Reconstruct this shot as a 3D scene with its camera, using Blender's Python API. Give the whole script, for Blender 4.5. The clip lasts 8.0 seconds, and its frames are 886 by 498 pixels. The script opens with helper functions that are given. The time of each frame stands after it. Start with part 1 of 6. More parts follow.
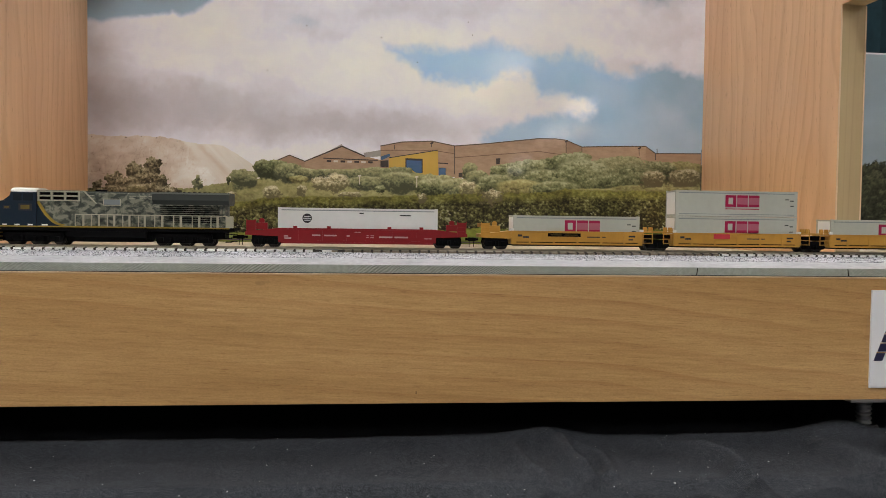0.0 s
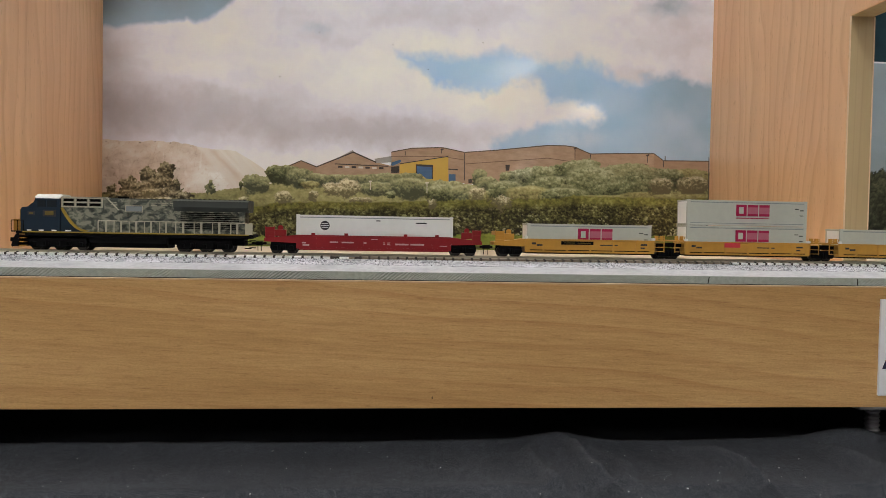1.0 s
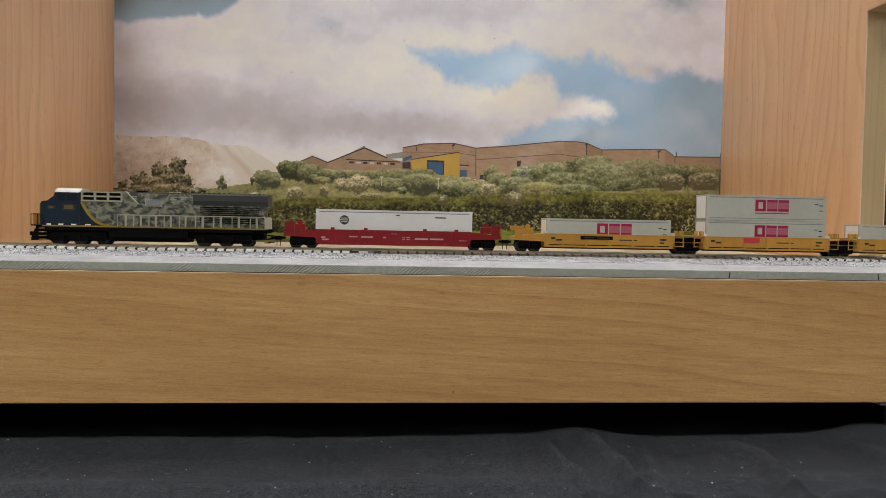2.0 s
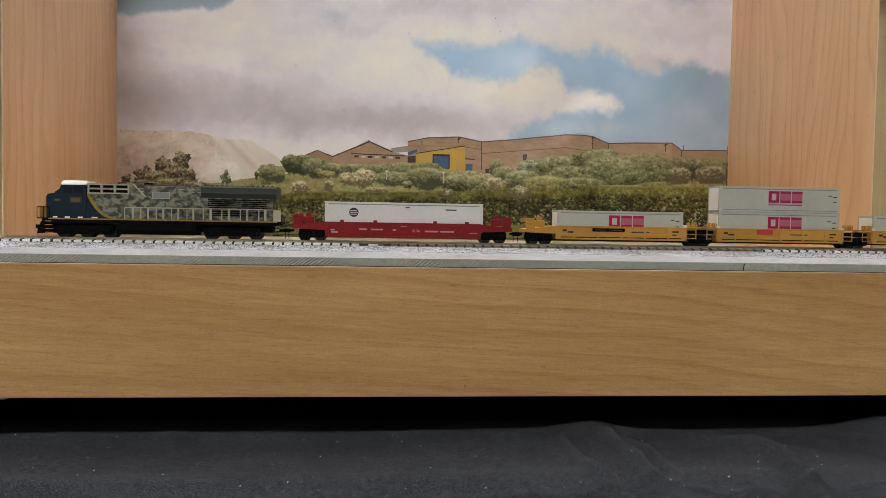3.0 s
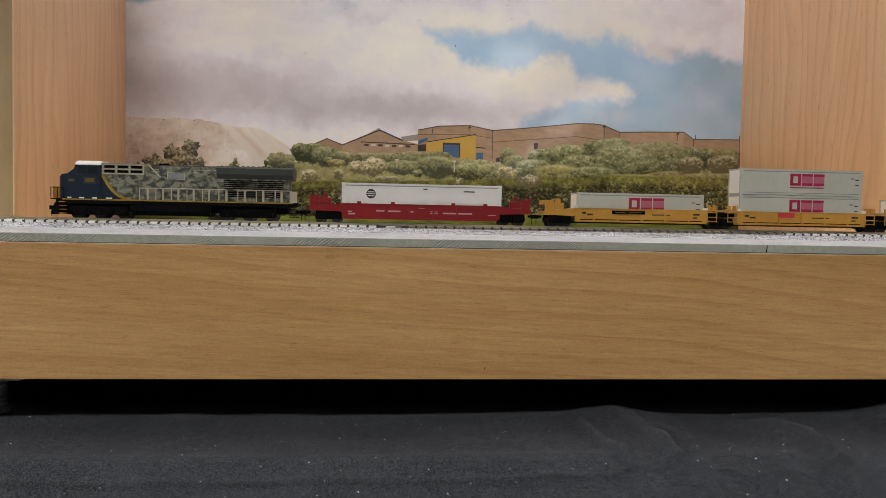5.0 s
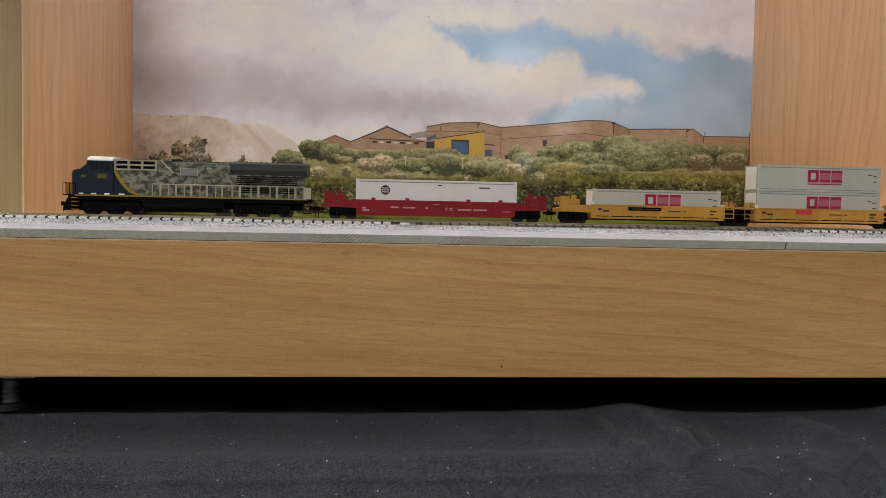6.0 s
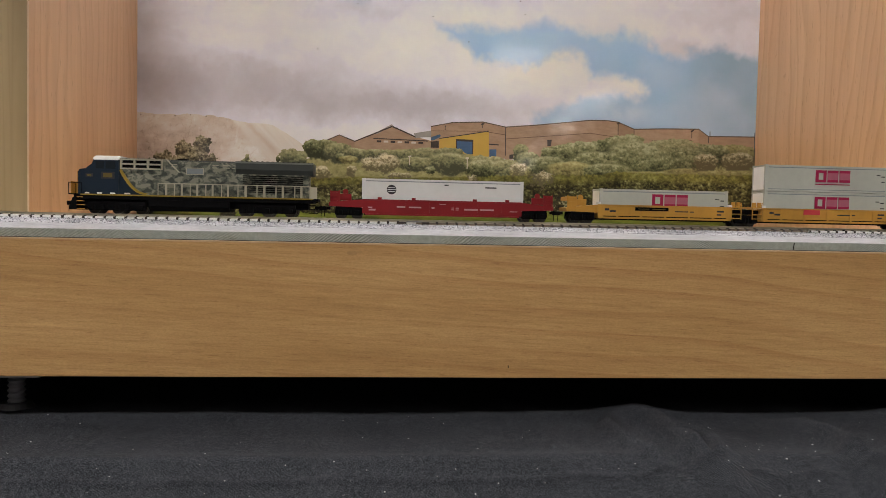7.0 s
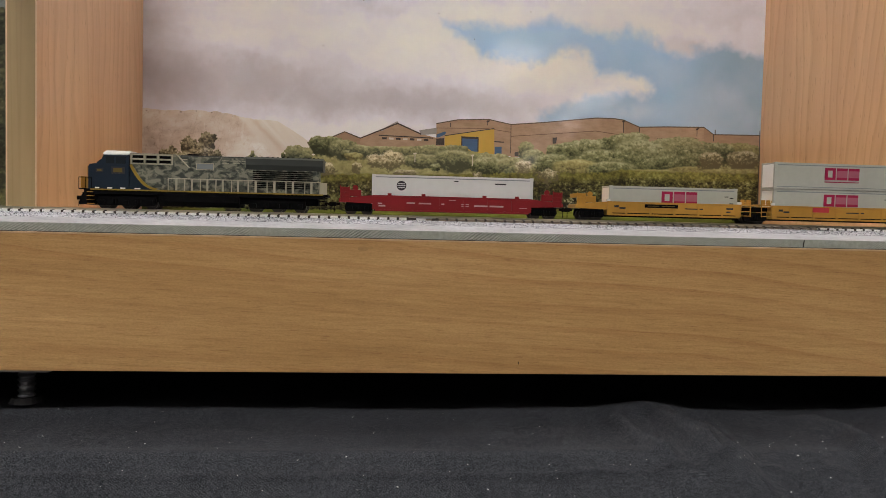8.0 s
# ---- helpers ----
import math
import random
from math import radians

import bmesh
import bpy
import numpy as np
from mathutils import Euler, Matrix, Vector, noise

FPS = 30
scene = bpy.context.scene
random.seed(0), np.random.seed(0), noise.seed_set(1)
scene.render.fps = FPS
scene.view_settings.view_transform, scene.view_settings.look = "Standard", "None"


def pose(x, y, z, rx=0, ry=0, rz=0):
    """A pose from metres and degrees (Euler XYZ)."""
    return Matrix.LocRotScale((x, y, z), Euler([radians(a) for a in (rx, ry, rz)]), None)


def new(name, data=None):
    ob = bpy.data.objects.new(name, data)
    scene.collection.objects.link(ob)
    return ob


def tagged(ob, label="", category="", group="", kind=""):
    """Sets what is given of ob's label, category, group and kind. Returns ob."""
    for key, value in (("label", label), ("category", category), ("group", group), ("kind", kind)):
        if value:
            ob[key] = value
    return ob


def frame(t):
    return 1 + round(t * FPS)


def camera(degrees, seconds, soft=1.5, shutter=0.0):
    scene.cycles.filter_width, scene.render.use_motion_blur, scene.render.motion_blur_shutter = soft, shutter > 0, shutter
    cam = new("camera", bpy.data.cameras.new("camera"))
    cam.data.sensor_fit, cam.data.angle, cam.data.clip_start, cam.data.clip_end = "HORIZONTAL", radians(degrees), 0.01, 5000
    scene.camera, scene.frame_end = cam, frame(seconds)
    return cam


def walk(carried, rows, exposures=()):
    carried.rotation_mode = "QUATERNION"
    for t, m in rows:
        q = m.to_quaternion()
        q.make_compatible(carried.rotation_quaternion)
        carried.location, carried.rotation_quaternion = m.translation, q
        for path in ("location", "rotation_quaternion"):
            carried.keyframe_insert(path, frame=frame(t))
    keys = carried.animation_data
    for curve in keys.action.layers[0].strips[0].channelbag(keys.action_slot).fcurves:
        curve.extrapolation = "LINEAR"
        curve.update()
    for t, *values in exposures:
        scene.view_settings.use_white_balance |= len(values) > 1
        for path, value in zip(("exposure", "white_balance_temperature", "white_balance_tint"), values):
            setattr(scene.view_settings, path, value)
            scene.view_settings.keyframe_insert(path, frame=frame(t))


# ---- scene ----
# camera and walk
cam = camera(62.0, 8.0, soft=0.5)
ROWS = [
    (0.0, -0.0000, -0.3855, 0.1186, -5.085, -1.912, -0.744),
    (0.5, -0.0029, -0.3880, 0.1235, -4.959, -1.828, -0.920),
    (1.0, -0.0081, -0.3920, 0.1214, -4.882, -1.701, -1.045),
    (1.5, -0.0136, -0.3922, 0.1199, -4.808, -1.767, -1.129),
    (3.0, -0.0248, -0.3854, 0.1167, -4.862, -2.140, -0.993),
    (3.5, -0.0247, -0.3867, 0.1110, -4.818, -2.196, -0.921),
    (4.0, -0.0294, -0.3832, 0.1103, -4.789, -2.150, -0.923),
    (4.5, -0.0321, -0.3811, 0.1102, -4.785, -2.188, -0.995),
    (5.0, -0.0342, -0.3797, 0.1072, -4.811, -2.283, -1.073),
    (6.5, -0.0442, -0.3740, 0.1059, -4.719, -2.422, -1.140),
    (7.0, -0.0444, -0.3738, 0.1060, -4.627, -2.434, -1.189),
    (7.5, -0.0484, -0.3732, 0.1049, -4.603, -2.514, -1.307),
    (8.0, -0.0502, -0.3735, 0.1047, -4.675, -2.562, -1.399),
]
walk(cam, [(t, pose(x, y, z, 90 + pitch, roll, yaw)) for t, x, y, z, yaw, pitch, roll in ROWS],
     exposures=[(0.0, -0.10, 6560, 10), (1.5, -0.12, 6580, 10), (3.5, -0.15, 6650, 10), (5.0, -0.15, 6680, 11), (6.5, -0.18, 6720, 12.5), (8.0, -0.21, 6760, 13)])

# world: a closed hall, hardly any daylight
world = bpy.data.worlds.new("hall_air")
scene.world = world
world.use_nodes = True
world.node_tree.nodes["Background"].inputs[0].default_value = (0.9, 0.95, 1.0, 1)
world.node_tree.nodes["Background"].inputs[1].default_value = 0.005

# plan, in metres: z = 0 is the table top, y = 0 the front of the module
XL, XR = -0.2885, 0.346          # inner faces of the side walls
WALL = 0.0192                    # side wall thickness
YB = 0.381                       # printed backdrop
YJ = 0.149                       # back edge of the openings in the side walls
ZF0, ZF1 = 0.024, 0.0921         # fascia, bottom and top
ZG = 0.0968                      # ground board of the module
ZL = 0.288                       # lintel over the openings
ZTOP = 0.46
YT = 0.0495                      # middle of the track
ZR = 0.1045                      # top of the rails
ZHALL0, ZHALL1 = -0.75, 2.6


# ---------------------------------------------------------------- materials
def mat(name, color=(0.5, 0.5, 0.5), rough=0.5, metal=0.0, spec=0.5):
    m = bpy.data.materials.new(name)
    m.use_nodes = True
    b = m.node_tree.nodes["Principled BSDF"]
    b.inputs["Base Color"].default_value = (*color, 1)
    b.inputs["Roughness"].default_value = rough
    b.inputs["Metallic"].default_value = metal
    b.inputs["Specular IOR Level"].default_value = spec
    return m


class Nodes:
    """A short hand for building node trees."""

    def __init__(self, m):
        self.t = m.node_tree
        self.b = self.t.nodes["Principled BSDF"]

    def n(self, kind, **props):
        node = self.t.nodes.new(kind)
        for k, v in props.items():
            if k == "operation":
                node.operation = v
            elif k == "blend_type":
                node.blend_type = v
            elif k == "data_type":
                node.data_type = v
            elif k == "attribute_name":
                node.attribute_name = v
            elif k == "feature":
                node.feature = v
            elif k == "wave_type":
                node.wave_type = v
        return node

    def put(self, src, dst):
        self.t.links.new(src, dst)

    def coords(self, scale=(1, 1, 1), loc=(0, 0, 0), rot=(0, 0, 0)):
        tc, mp = self.n("ShaderNodeTexCoord"), self.n("ShaderNodeMapping")
        mp.inputs["Scale"].default_value = scale
        mp.inputs["Location"].default_value = loc
        mp.inputs["Rotation"].default_value = rot
        self.put(tc.outputs["Object"], mp.inputs["Vector"])
        return mp.outputs["Vector"]

    def noise(self, vec, scale, detail=4.0, rough=0.55, dist=0.0):
        t = self.n("ShaderNodeTexNoise")
        t.inputs["Scale"].default_value = scale
        t.inputs["Detail"].default_value = detail
        t.inputs["Roughness"].default_value = rough
        t.inputs["Distortion"].default_value = dist
        self.put(vec, t.inputs["Vector"])
        return t.outputs["Fac"]

    def ramp(self, fac, stops):
        r = self.n("ShaderNodeValToRGB")
        el = r.color_ramp.elements
        while len(el) < len(stops):
            el.new(0.5)
        for e, (p, c) in zip(el, stops):
            e.position = p
            e.color = (*c, 1) if len(c) == 3 else c
        self.put(fac, r.inputs["Fac"])
        return r.outputs["Color"]

    def mix(self, fac, a, b, kind="MIX"):
        x = self.n("ShaderNodeMix", data_type="RGBA", blend_type=kind)
        for v, s in ((fac, x.inputs[0]), (a, x.inputs[6]), (b, x.inputs[7])):
            if isinstance(v, (int, float)):
                s.default_value = v
            elif isinstance(v, tuple):
                s.default_value = (*v, 1)
            else:
                self.put(v, s)
        return x.outputs[2]

    def math(self, op, a, b=0.0):
        x = self.n("ShaderNodeMath", operation=op)
        for v, s in ((a, x.inputs[0]), (b, x.inputs[1])):
            if isinstance(v, (int, float)):
                s.default_value = v
            else:
                self.put(v, s)
        return x.outputs[0]

    def bump(self, height, strength=0.2, dist=0.001):
        x = self.n("ShaderNodeBump")
        x.inputs["Strength"].default_value = strength
        x.inputs["Distance"].default_value = dist
        self.put(height, x.inputs["Height"])
        self.put(x.outputs["Normal"], self.b.inputs["Normal"])

    def color(self, c):
        self.put(c, self.b.inputs["Base Color"])


def wood(name, dark, light, along, rough=0.35, fine=1.0, figure=0.5):
    """Veneer with long grain: along is the axis of the grain."""
    m = mat(name, light, rough)
    k = Nodes(m)
    st = [42.0 * fine, 42.0 * fine, 42.0 * fine]
    st["xyz".index(along)] = 2.6
    v = k.coords(tuple(st))
    a = k.noise(v, 1.0, 5, 0.6, 0.35)
    st2 = [s * 5.5 for s in st]
    st2["xyz".index(along)] = 9.0
    b = k.noise(k.coords(tuple(st2)), 1.0, 4, 0.65)
    st3 = [26.0, 26.0, 26.0]
    st3["xyz".index(along)] = 0.45
    c = k.noise(k.coords(tuple(st3), loc=(3.1, 1.7, 0.4)), 1.0, 2, 0.4, 0.25)
    lines = k.math("MULTIPLY", k.math("ABSOLUTE", k.math("SINE", k.math("MULTIPLY", c, 46.0))), 1.0)
    f = k.math("ADD", k.math("MULTIPLY", a, 0.75), k.math("MULTIPLY", b, 0.25))
    base = k.ramp(f, [(0.30, dark), (0.62, light)])
    fig = k.ramp(lines, [(0.0, (0.55, 0.47, 0.40)), (0.35, (0.9, 0.88, 0.86)), (0.7, (1, 1, 1))])
    out = k.mix(figure, base, fig, "MULTIPLY")
    k.color(out)
    k.bump(b, 0.12, 0.0004)
    return m


def fascia_wood():
    """Slightly slanting long grain, reddish growth lines, and short dark pores."""
    m = mat("fascia_veneer", (0.5, 0.3, 0.12), 0.38)
    k = Nodes(m)

    def grain(scale, lean, loc=(0, 0, 0)):
        """Coordinates leaning down along the board, then stretched along the grain."""
        mp = k.n("ShaderNodeMapping")
        mp.inputs["Scale"].default_value = scale
        mp.inputs["Location"].default_value = loc
        k.put(k.coords(rot=(0, -lean, 0)), mp.inputs["Vector"])
        return mp.outputs["Vector"]

    a = k.noise(grain((2.6, 20, 46), 0.05), 1.0, 5, 0.6, 0.4)
    b = k.noise(grain((20.0, 60, 480), 0.045), 1.0, 7, 0.78)
    pores = k.noise(grain((120, 200, 1700), 0.03), 1.0, 2, 0.5)
    fleck = k.noise(grain((60, 300, 800), 0.03, (3, 1, 2)), 1.0, 3, 0.6)
    tc, sep = k.n("ShaderNodeTexCoord"), k.n("ShaderNodeSeparateXYZ")
    k.put(tc.outputs["Object"], sep.inputs[0])
    drift = k.noise(k.coords((2.6, 1, 7), loc=(2.3, 0, 0.7)), 1.0, 3, 0.5)
    rise = k.math("ADD", k.math("MULTIPLY", sep.outputs["Z"], 95.0), k.math("MULTIPLY", sep.outputs["X"], 8.5))
    band = k.math("ADD", rise, k.math("MULTIPLY", drift, 4.2))
    vigour = k.noise(k.coords((3.5, 1, 30), loc=(8, 0, 3)), 1.0, 2, 0.5)
    blot = k.noise(k.coords((9, 7, 13)), 1.0, 4, 0.55)
    f = k.math("ADD", k.math("MULTIPLY", a, 0.48), k.math("MULTIPLY", b, 0.52))
    c = k.ramp(f, [(0.28, (0.372, 0.209, 0.079)), (0.46, (0.498, 0.302, 0.122)), (0.64, (0.620, 0.399, 0.178))])
    lines = k.math("FRACT", band)
    ring = k.ramp(lines, [(0.0, (1, 1, 1)), (0.60, (0.97, 0.955, 0.94)), (0.90, (0.80, 0.68, 0.57)), (0.955, (0.76, 0.62, 0.50)), (1.0, (1, 1, 1))])
    c = k.mix(k.ramp(vigour, [(0.35, (0.10, 0.10, 0.10)), (0.65, (0.62, 0.62, 0.62))]), c, ring, "MULTIPLY")
    mote = k.noise(k.coords((0.5, 1, 1)), 1300, 3, 0.7)
    c = k.mix(0.5, c, k.ramp(mote, [(0.34, (0.80, 0.77, 0.74)), (0.5, (1, 1, 1)), (0.66, (1.16, 1.17, 1.19))]), "MULTIPLY")
    c = k.mix(0.55, c, k.ramp(pores, [(0.30, (0.62, 0.52, 0.44)), (0.41, (1, 1, 1))]), "MULTIPLY")
    c = k.mix(0.42, c, k.ramp(fleck, [(0.30, (0.74, 0.68, 0.62)), (0.5, (1, 1, 1)), (0.72, (1.14, 1.16, 1.2))]), "MULTIPLY")
    c = k.mix(0.7, c, k.ramp(blot, [(0.35, (0.86, 0.82, 0.78)), (0.65, (1.0, 1.0, 1.0))]), "MULTIPLY")
    k.color(c)
    k.bump(b, 0.12, 0.0003)
    return m


def wall_veneer():
    """Smooth orange veneer with sparse, gently wandering upright growth lines."""
    m = mat("side_wall_veneer", (0.7, 0.45, 0.27), 0.33)
    k = Nodes(m)
    tc, sep = k.n("ShaderNodeTexCoord"), k.n("ShaderNodeSeparateXYZ")
    k.put(tc.outputs["Object"], sep.inputs[0])
    drift = k.noise(k.coords((9, 9, 2.2), loc=(1.3, 0.2, 4)), 1.0, 3, 0.5)
    across = k.math("ADD", k.math("MULTIPLY", sep.outputs["Y"], 75.0), k.math("MULTIPLY", drift, 9.0))
    saw = k.math("FRACT", across)
    fib = k.noise(k.coords((160, 160, 7), loc=(2, 3, 1)), 1.0, 4, 0.6)
    blot = k.noise(k.coords((22, 22, 6)), 1.0, 3, 0.5)
    tick = k.noise(k.coords((700, 700, 110)), 1.0, 2, 0.5)
    c = k.ramp(blot, [(0.3, (0.72, 0.428, 0.238)), (0.7, (0.80, 0.518, 0.302))])
    c = k.mix(0.5, c, k.ramp(fib, [(0.3, (0.86, 0.83, 0.80)), (0.65, (1.03, 1.03, 1.03))]), "MULTIPLY")
    c = k.mix(0.75, c, k.ramp(saw, [(0.0, (1, 1, 1)), (0.62, (0.965, 0.95, 0.935)), (0.88, (0.86, 0.79, 0.72)), (0.94, (0.90, 0.86, 0.82)), (1.0, (1, 1, 1))]), "MULTIPLY")
    c = k.mix(0.6, c, k.ramp(tick, [(0.28, (0.72, 0.64, 0.56)), (0.36, (1, 1, 1))]), "MULTIPLY")
    k.color(c)
    k.bump(fib, 0.06, 0.0003)
    return m


M_FASCIA = fascia_wood()
M_WALLWOOD = wall_veneer()
M_JAMB = wood("jamb_plywood", (0.36, 0.26, 0.13), (0.47, 0.36, 0.2), "z", 0.55, 0.6, 0.2)
M_BASEDARK = mat("underframe_dark", (0.012, 0.011, 0.010), 0.9, 0.0, 0.1)


def bumpy(name, color, dark, scale, rough=0.8, strength=0.4, dist=0.001, lo=0.35, hi=0.65):
    m = mat(name, color, rough)
    k = Nodes(m)
    a = k.noise(k.coords(), scale, 5, 0.65)
    b = k.noise(k.coords(), scale * 0.13, 3, 0.5)
    f = k.math("ADD", k.math("MULTIPLY", a, 0.6), k.math("MULTIPLY", b, 0.4))
    k.color(k.ramp(f, [(lo, dark), (hi, color)]))
    k.bump(a, strength, dist)
    return m


M_GROUND = bumpy("painted_ground_board", (0.62, 0.52, 0.38), (0.5, 0.41, 0.29), 60, 0.7, 0.15, 0.0005)
M_BALLAST = bumpy("pale_ballast", (0.60, 0.61, 0.66), (0.13, 0.135, 0.165), 650, 0.85, 1.0, 0.0009, 0.41, 0.51)
M_SHOULDER = bumpy("whitened_shoulder", (0.50, 0.51, 0.54), (0.34, 0.35, 0.38), 320, 0.85, 0.5, 0.0006)


def rasped_foam():
    """Foam board whose edge carries slanting rasp marks."""
    m = mat("grey_green_foam", (0.3, 0.33, 0.31), 0.85, 0.0, 0.2)
    k = Nodes(m)
    tc, sep = k.n("ShaderNodeTexCoord"), k.n("ShaderNodeSeparateXYZ")
    k.put(tc.outputs["Object"], sep.inputs[0])
    lean = k.noise(k.coords((0.5, 1, 1)), 22, 2, 0.5)
    slant = k.math("ADD", k.math("MULTIPLY", sep.outputs["X"], 2500.0), k.math("MULTIPLY", sep.outputs["Z"], 8200.0))
    wob = k.noise(k.coords((1, 1, 0.6)), 230, 4, 0.7)
    wave = k.math("SINE", k.math("ADD", slant, k.math("ADD", k.math("MULTIPLY", wob, 8.0), k.math("MULTIPLY", lean, 34.0))))
    cross = k.math("ADD", k.math("MULTIPLY", sep.outputs["X"], 3300.0), k.math("MULTIPLY", sep.outputs["Z"], 6200.0))
    wave2 = k.math("SINE", k.math("ADD", cross, k.math("MULTIPLY", wob, 12.0)))
    which = k.noise(k.coords((0.6, 1, 1), loc=(4, 2, 0)), 46, 2, 0.5)
    pick = k.n("ShaderNodeMix", data_type="FLOAT")
    k.put(k.ramp(which, [(0.47, (0, 0, 0)), (0.53, (1, 1, 1))]), pick.inputs[0])
    k.put(wave, pick.inputs[2])
    k.put(wave2, pick.inputs[3])
    wave = pick.outputs[0]
    a = k.noise(k.coords(), 500, 4, 0.6)
    patch = k.noise(k.coords((0.6, 1, 1.2)), 75, 3, 0.6)
    f = k.math("MULTIPLY", k.math("MULTIPLY", wave, 0.5), k.ramp(patch, [(0.38, (0.04, 0.04, 0.04)), (0.66, (0.9, 0.9, 0.9))]))
    g = k.math("ADD", k.math("ADD", k.math("MULTIPLY", f, 0.36), 0.36), k.math("MULTIPLY", a, 0.36))
    k.color(k.ramp(g, [(0.14, (0.075, 0.088, 0.08)), (0.42, (0.235, 0.27, 0.25)), (0.58, (0.33, 0.37, 0.345)), (0.8, (0.46, 0.50, 0.47))]))
    k.bump(g, 1.0, 0.0010)
    return m


M_FOAM = rasped_foam()


def felted_cloth():
    """Dull black twill: a fine nap, slanting weave and paler fuzz."""
    m = mat("black_cloth", (0.05, 0.055, 0.06), 0.95, 0.0, 0.05)
    k = Nodes(m)
    tc, sep = k.n("ShaderNodeTexCoord"), k.n("ShaderNodeSeparateXYZ")
    k.put(tc.outputs["Object"], sep.inputs[0])
    a = k.noise(k.coords((1, 0.8, 1)), 2300, 2, 0.6)
    b = k.noise(k.coords((1, 0.6, 1), loc=(1, 2, 3)), 700, 3, 0.6)
    w = k.noise(k.coords((1, 0.7, 1)), 34, 2, 0.5)
    patch = k.noise(k.coords((1, 1, 1), loc=(7, 1, 2)), 60, 2, 0.5)
    drift = k.noise(k.coords(loc=(2, 5, 1)), 90, 2, 0.5)
    run = k.math("SUBTRACT", k.math("MULTIPLY", sep.outputs["X"], 4300.0), k.math("MULTIPLY", k.math("ADD", sep.outputs["Y"], sep.outputs["Z"]), 6500.0))
    weave = k.math("MULTIPLY", k.math("SINE", k.math("ADD", run, k.math("MULTIPLY", drift, 14.0))), k.ramp(patch, [(0.40, (0.0, 0.0, 0.0)), (0.62, (0.055, 0.055, 0.055))]))
    f = k.math("ADD", k.math("MULTIPLY", a, 0.72), k.math("ADD", k.math("MULTIPLY", b, 0.20), k.math("MULTIPLY", w, 0.08)))
    f = k.math("ADD", f, weave)
    k.color(k.ramp(f, [(0.37, (0.009, 0.0105, 0.0128)), (0.5, (0.034, 0.0376, 0.0450)), (0.64, (0.095, 0.103, 0.118))]))
    k.bump(f, 0.7, 0.0005)
    return m


M_CLOTH = felted_cloth()
M_HALLWALL = bumpy("hall_wall", (0.45, 0.46, 0.47), (0.38, 0.39, 0.4), 2, 0.9, 0.1)
M_HALLFLOOR = bumpy("hall_floor", (0.22, 0.2, 0.18), (0.16, 0.15, 0.14), 3, 0.6, 0.1)
M_HALLCEIL = bumpy("hall_ceiling", (0.75, 0.75, 0.74), (0.68, 0.68, 0.67), 2, 0.9, 0.1)
M_TEAL = bumpy("teal_curtain", (0.012, 0.045, 0.06), (0.006, 0.025, 0.035), 40, 0.95, 0.4, 0.003)
M_STEEL = mat("zinc_steel", (0.34, 0.34, 0.35), 0.42, 1.0)
M_BLACKPLASTIC = mat("black_plastic", (0.01, 0.01, 0.011), 0.6, 0.0, 0.15)
M_WHITECARD = mat("white_card", (0.78, 0.8, 0.84), 0.5)
M_NAVYINK = mat("navy_ink", (0.014, 0.015, 0.06), 0.5)
M_LAMP = mat("lamp_diffuser", (0.9, 0.9, 0.9), 0.5)
M_LAMP.node_tree.nodes["Principled BSDF"].inputs["Emission Color"].default_value = (1.0, 0.965, 0.92, 1)
M_LAMP.node_tree.nodes["Principled BSDF"].inputs["Emission Strength"].default_value = 23.0

M_FARLAMP = M_LAMP.copy()
M_FARLAMP.name = "dim_lamp_diffuser"
M_FARLAMP.node_tree.nodes["Principled BSDF"].inputs["Emission Strength"].default_value = 8.5


# ---------------------------------------------------------------- mesh helpers
def link(name, bm, material, parent=None, label="", smooth=False):
    me = bpy.data.meshes.new(name)
    bm.to_mesh(me)
    bm.free()
    for mm in (material if isinstance(material, (list, tuple)) else [material]):
        me.materials.append(mm)
    if smooth:
        me.polygons.foreach_set("use_smooth", [True] * len(me.polygons))
    ob = new(name, me)
    if parent is not None:
        ob.parent = parent
    if label:
        ob["label"] = label
    return ob


def part(name, bm, material, parent, label="", smooth=False):
    return link(name, bm, material, parent, label, smooth)


def box(x0, x1, y0, y1, z0, z1, bevel=0.0, bm=None):
    """A box between two corners, with bevelled edges; added to bm where one is given."""
    out = bm or bmesh.new()
    made = bmesh.ops.create_cube(out, size=1.0)["verts"]
    for v in made:
        v.co = Vector(((x0 + x1) / 2 + v.co.x * (x1 - x0), (y0 + y1) / 2 + v.co.y * (y1 - y0), (z0 + z1) / 2 + v.co.z * (z1 - z0)))
    if bevel > 0:
        edges = list({e for v in made for e in v.link_edges})
        bmesh.ops.bevel(out, geom=edges, offset=bevel, segments=2, affect="EDGES", profile=0.7)
    return out


def prism(outline, axis, a, b, bm=None):
    """An outline, pairs in the plane square to axis, drawn out from a to b along it."""
    out = bm or bmesh.new()
    order = {"x": lambda p, s: (s, p[0], p[1]), "y": lambda p, s: (p[0], s, p[1]), "z": lambda p, s: (p[0], p[1], s)}[axis]
    v0 = [out.verts.new(order(p, a)) for p in outline]
    v1 = [out.verts.new(order(p, b)) for p in outline]
    n = len(outline)
    fs = [out.faces.new(v0), out.faces.new(list(reversed(v1)))]
    for i in range(n):
        fs.append(out.faces.new((v0[i], v1[i], v1[(i + 1) % n], v0[(i + 1) % n])))
    bmesh.ops.recalc_face_normals(out, faces=fs)
    return out


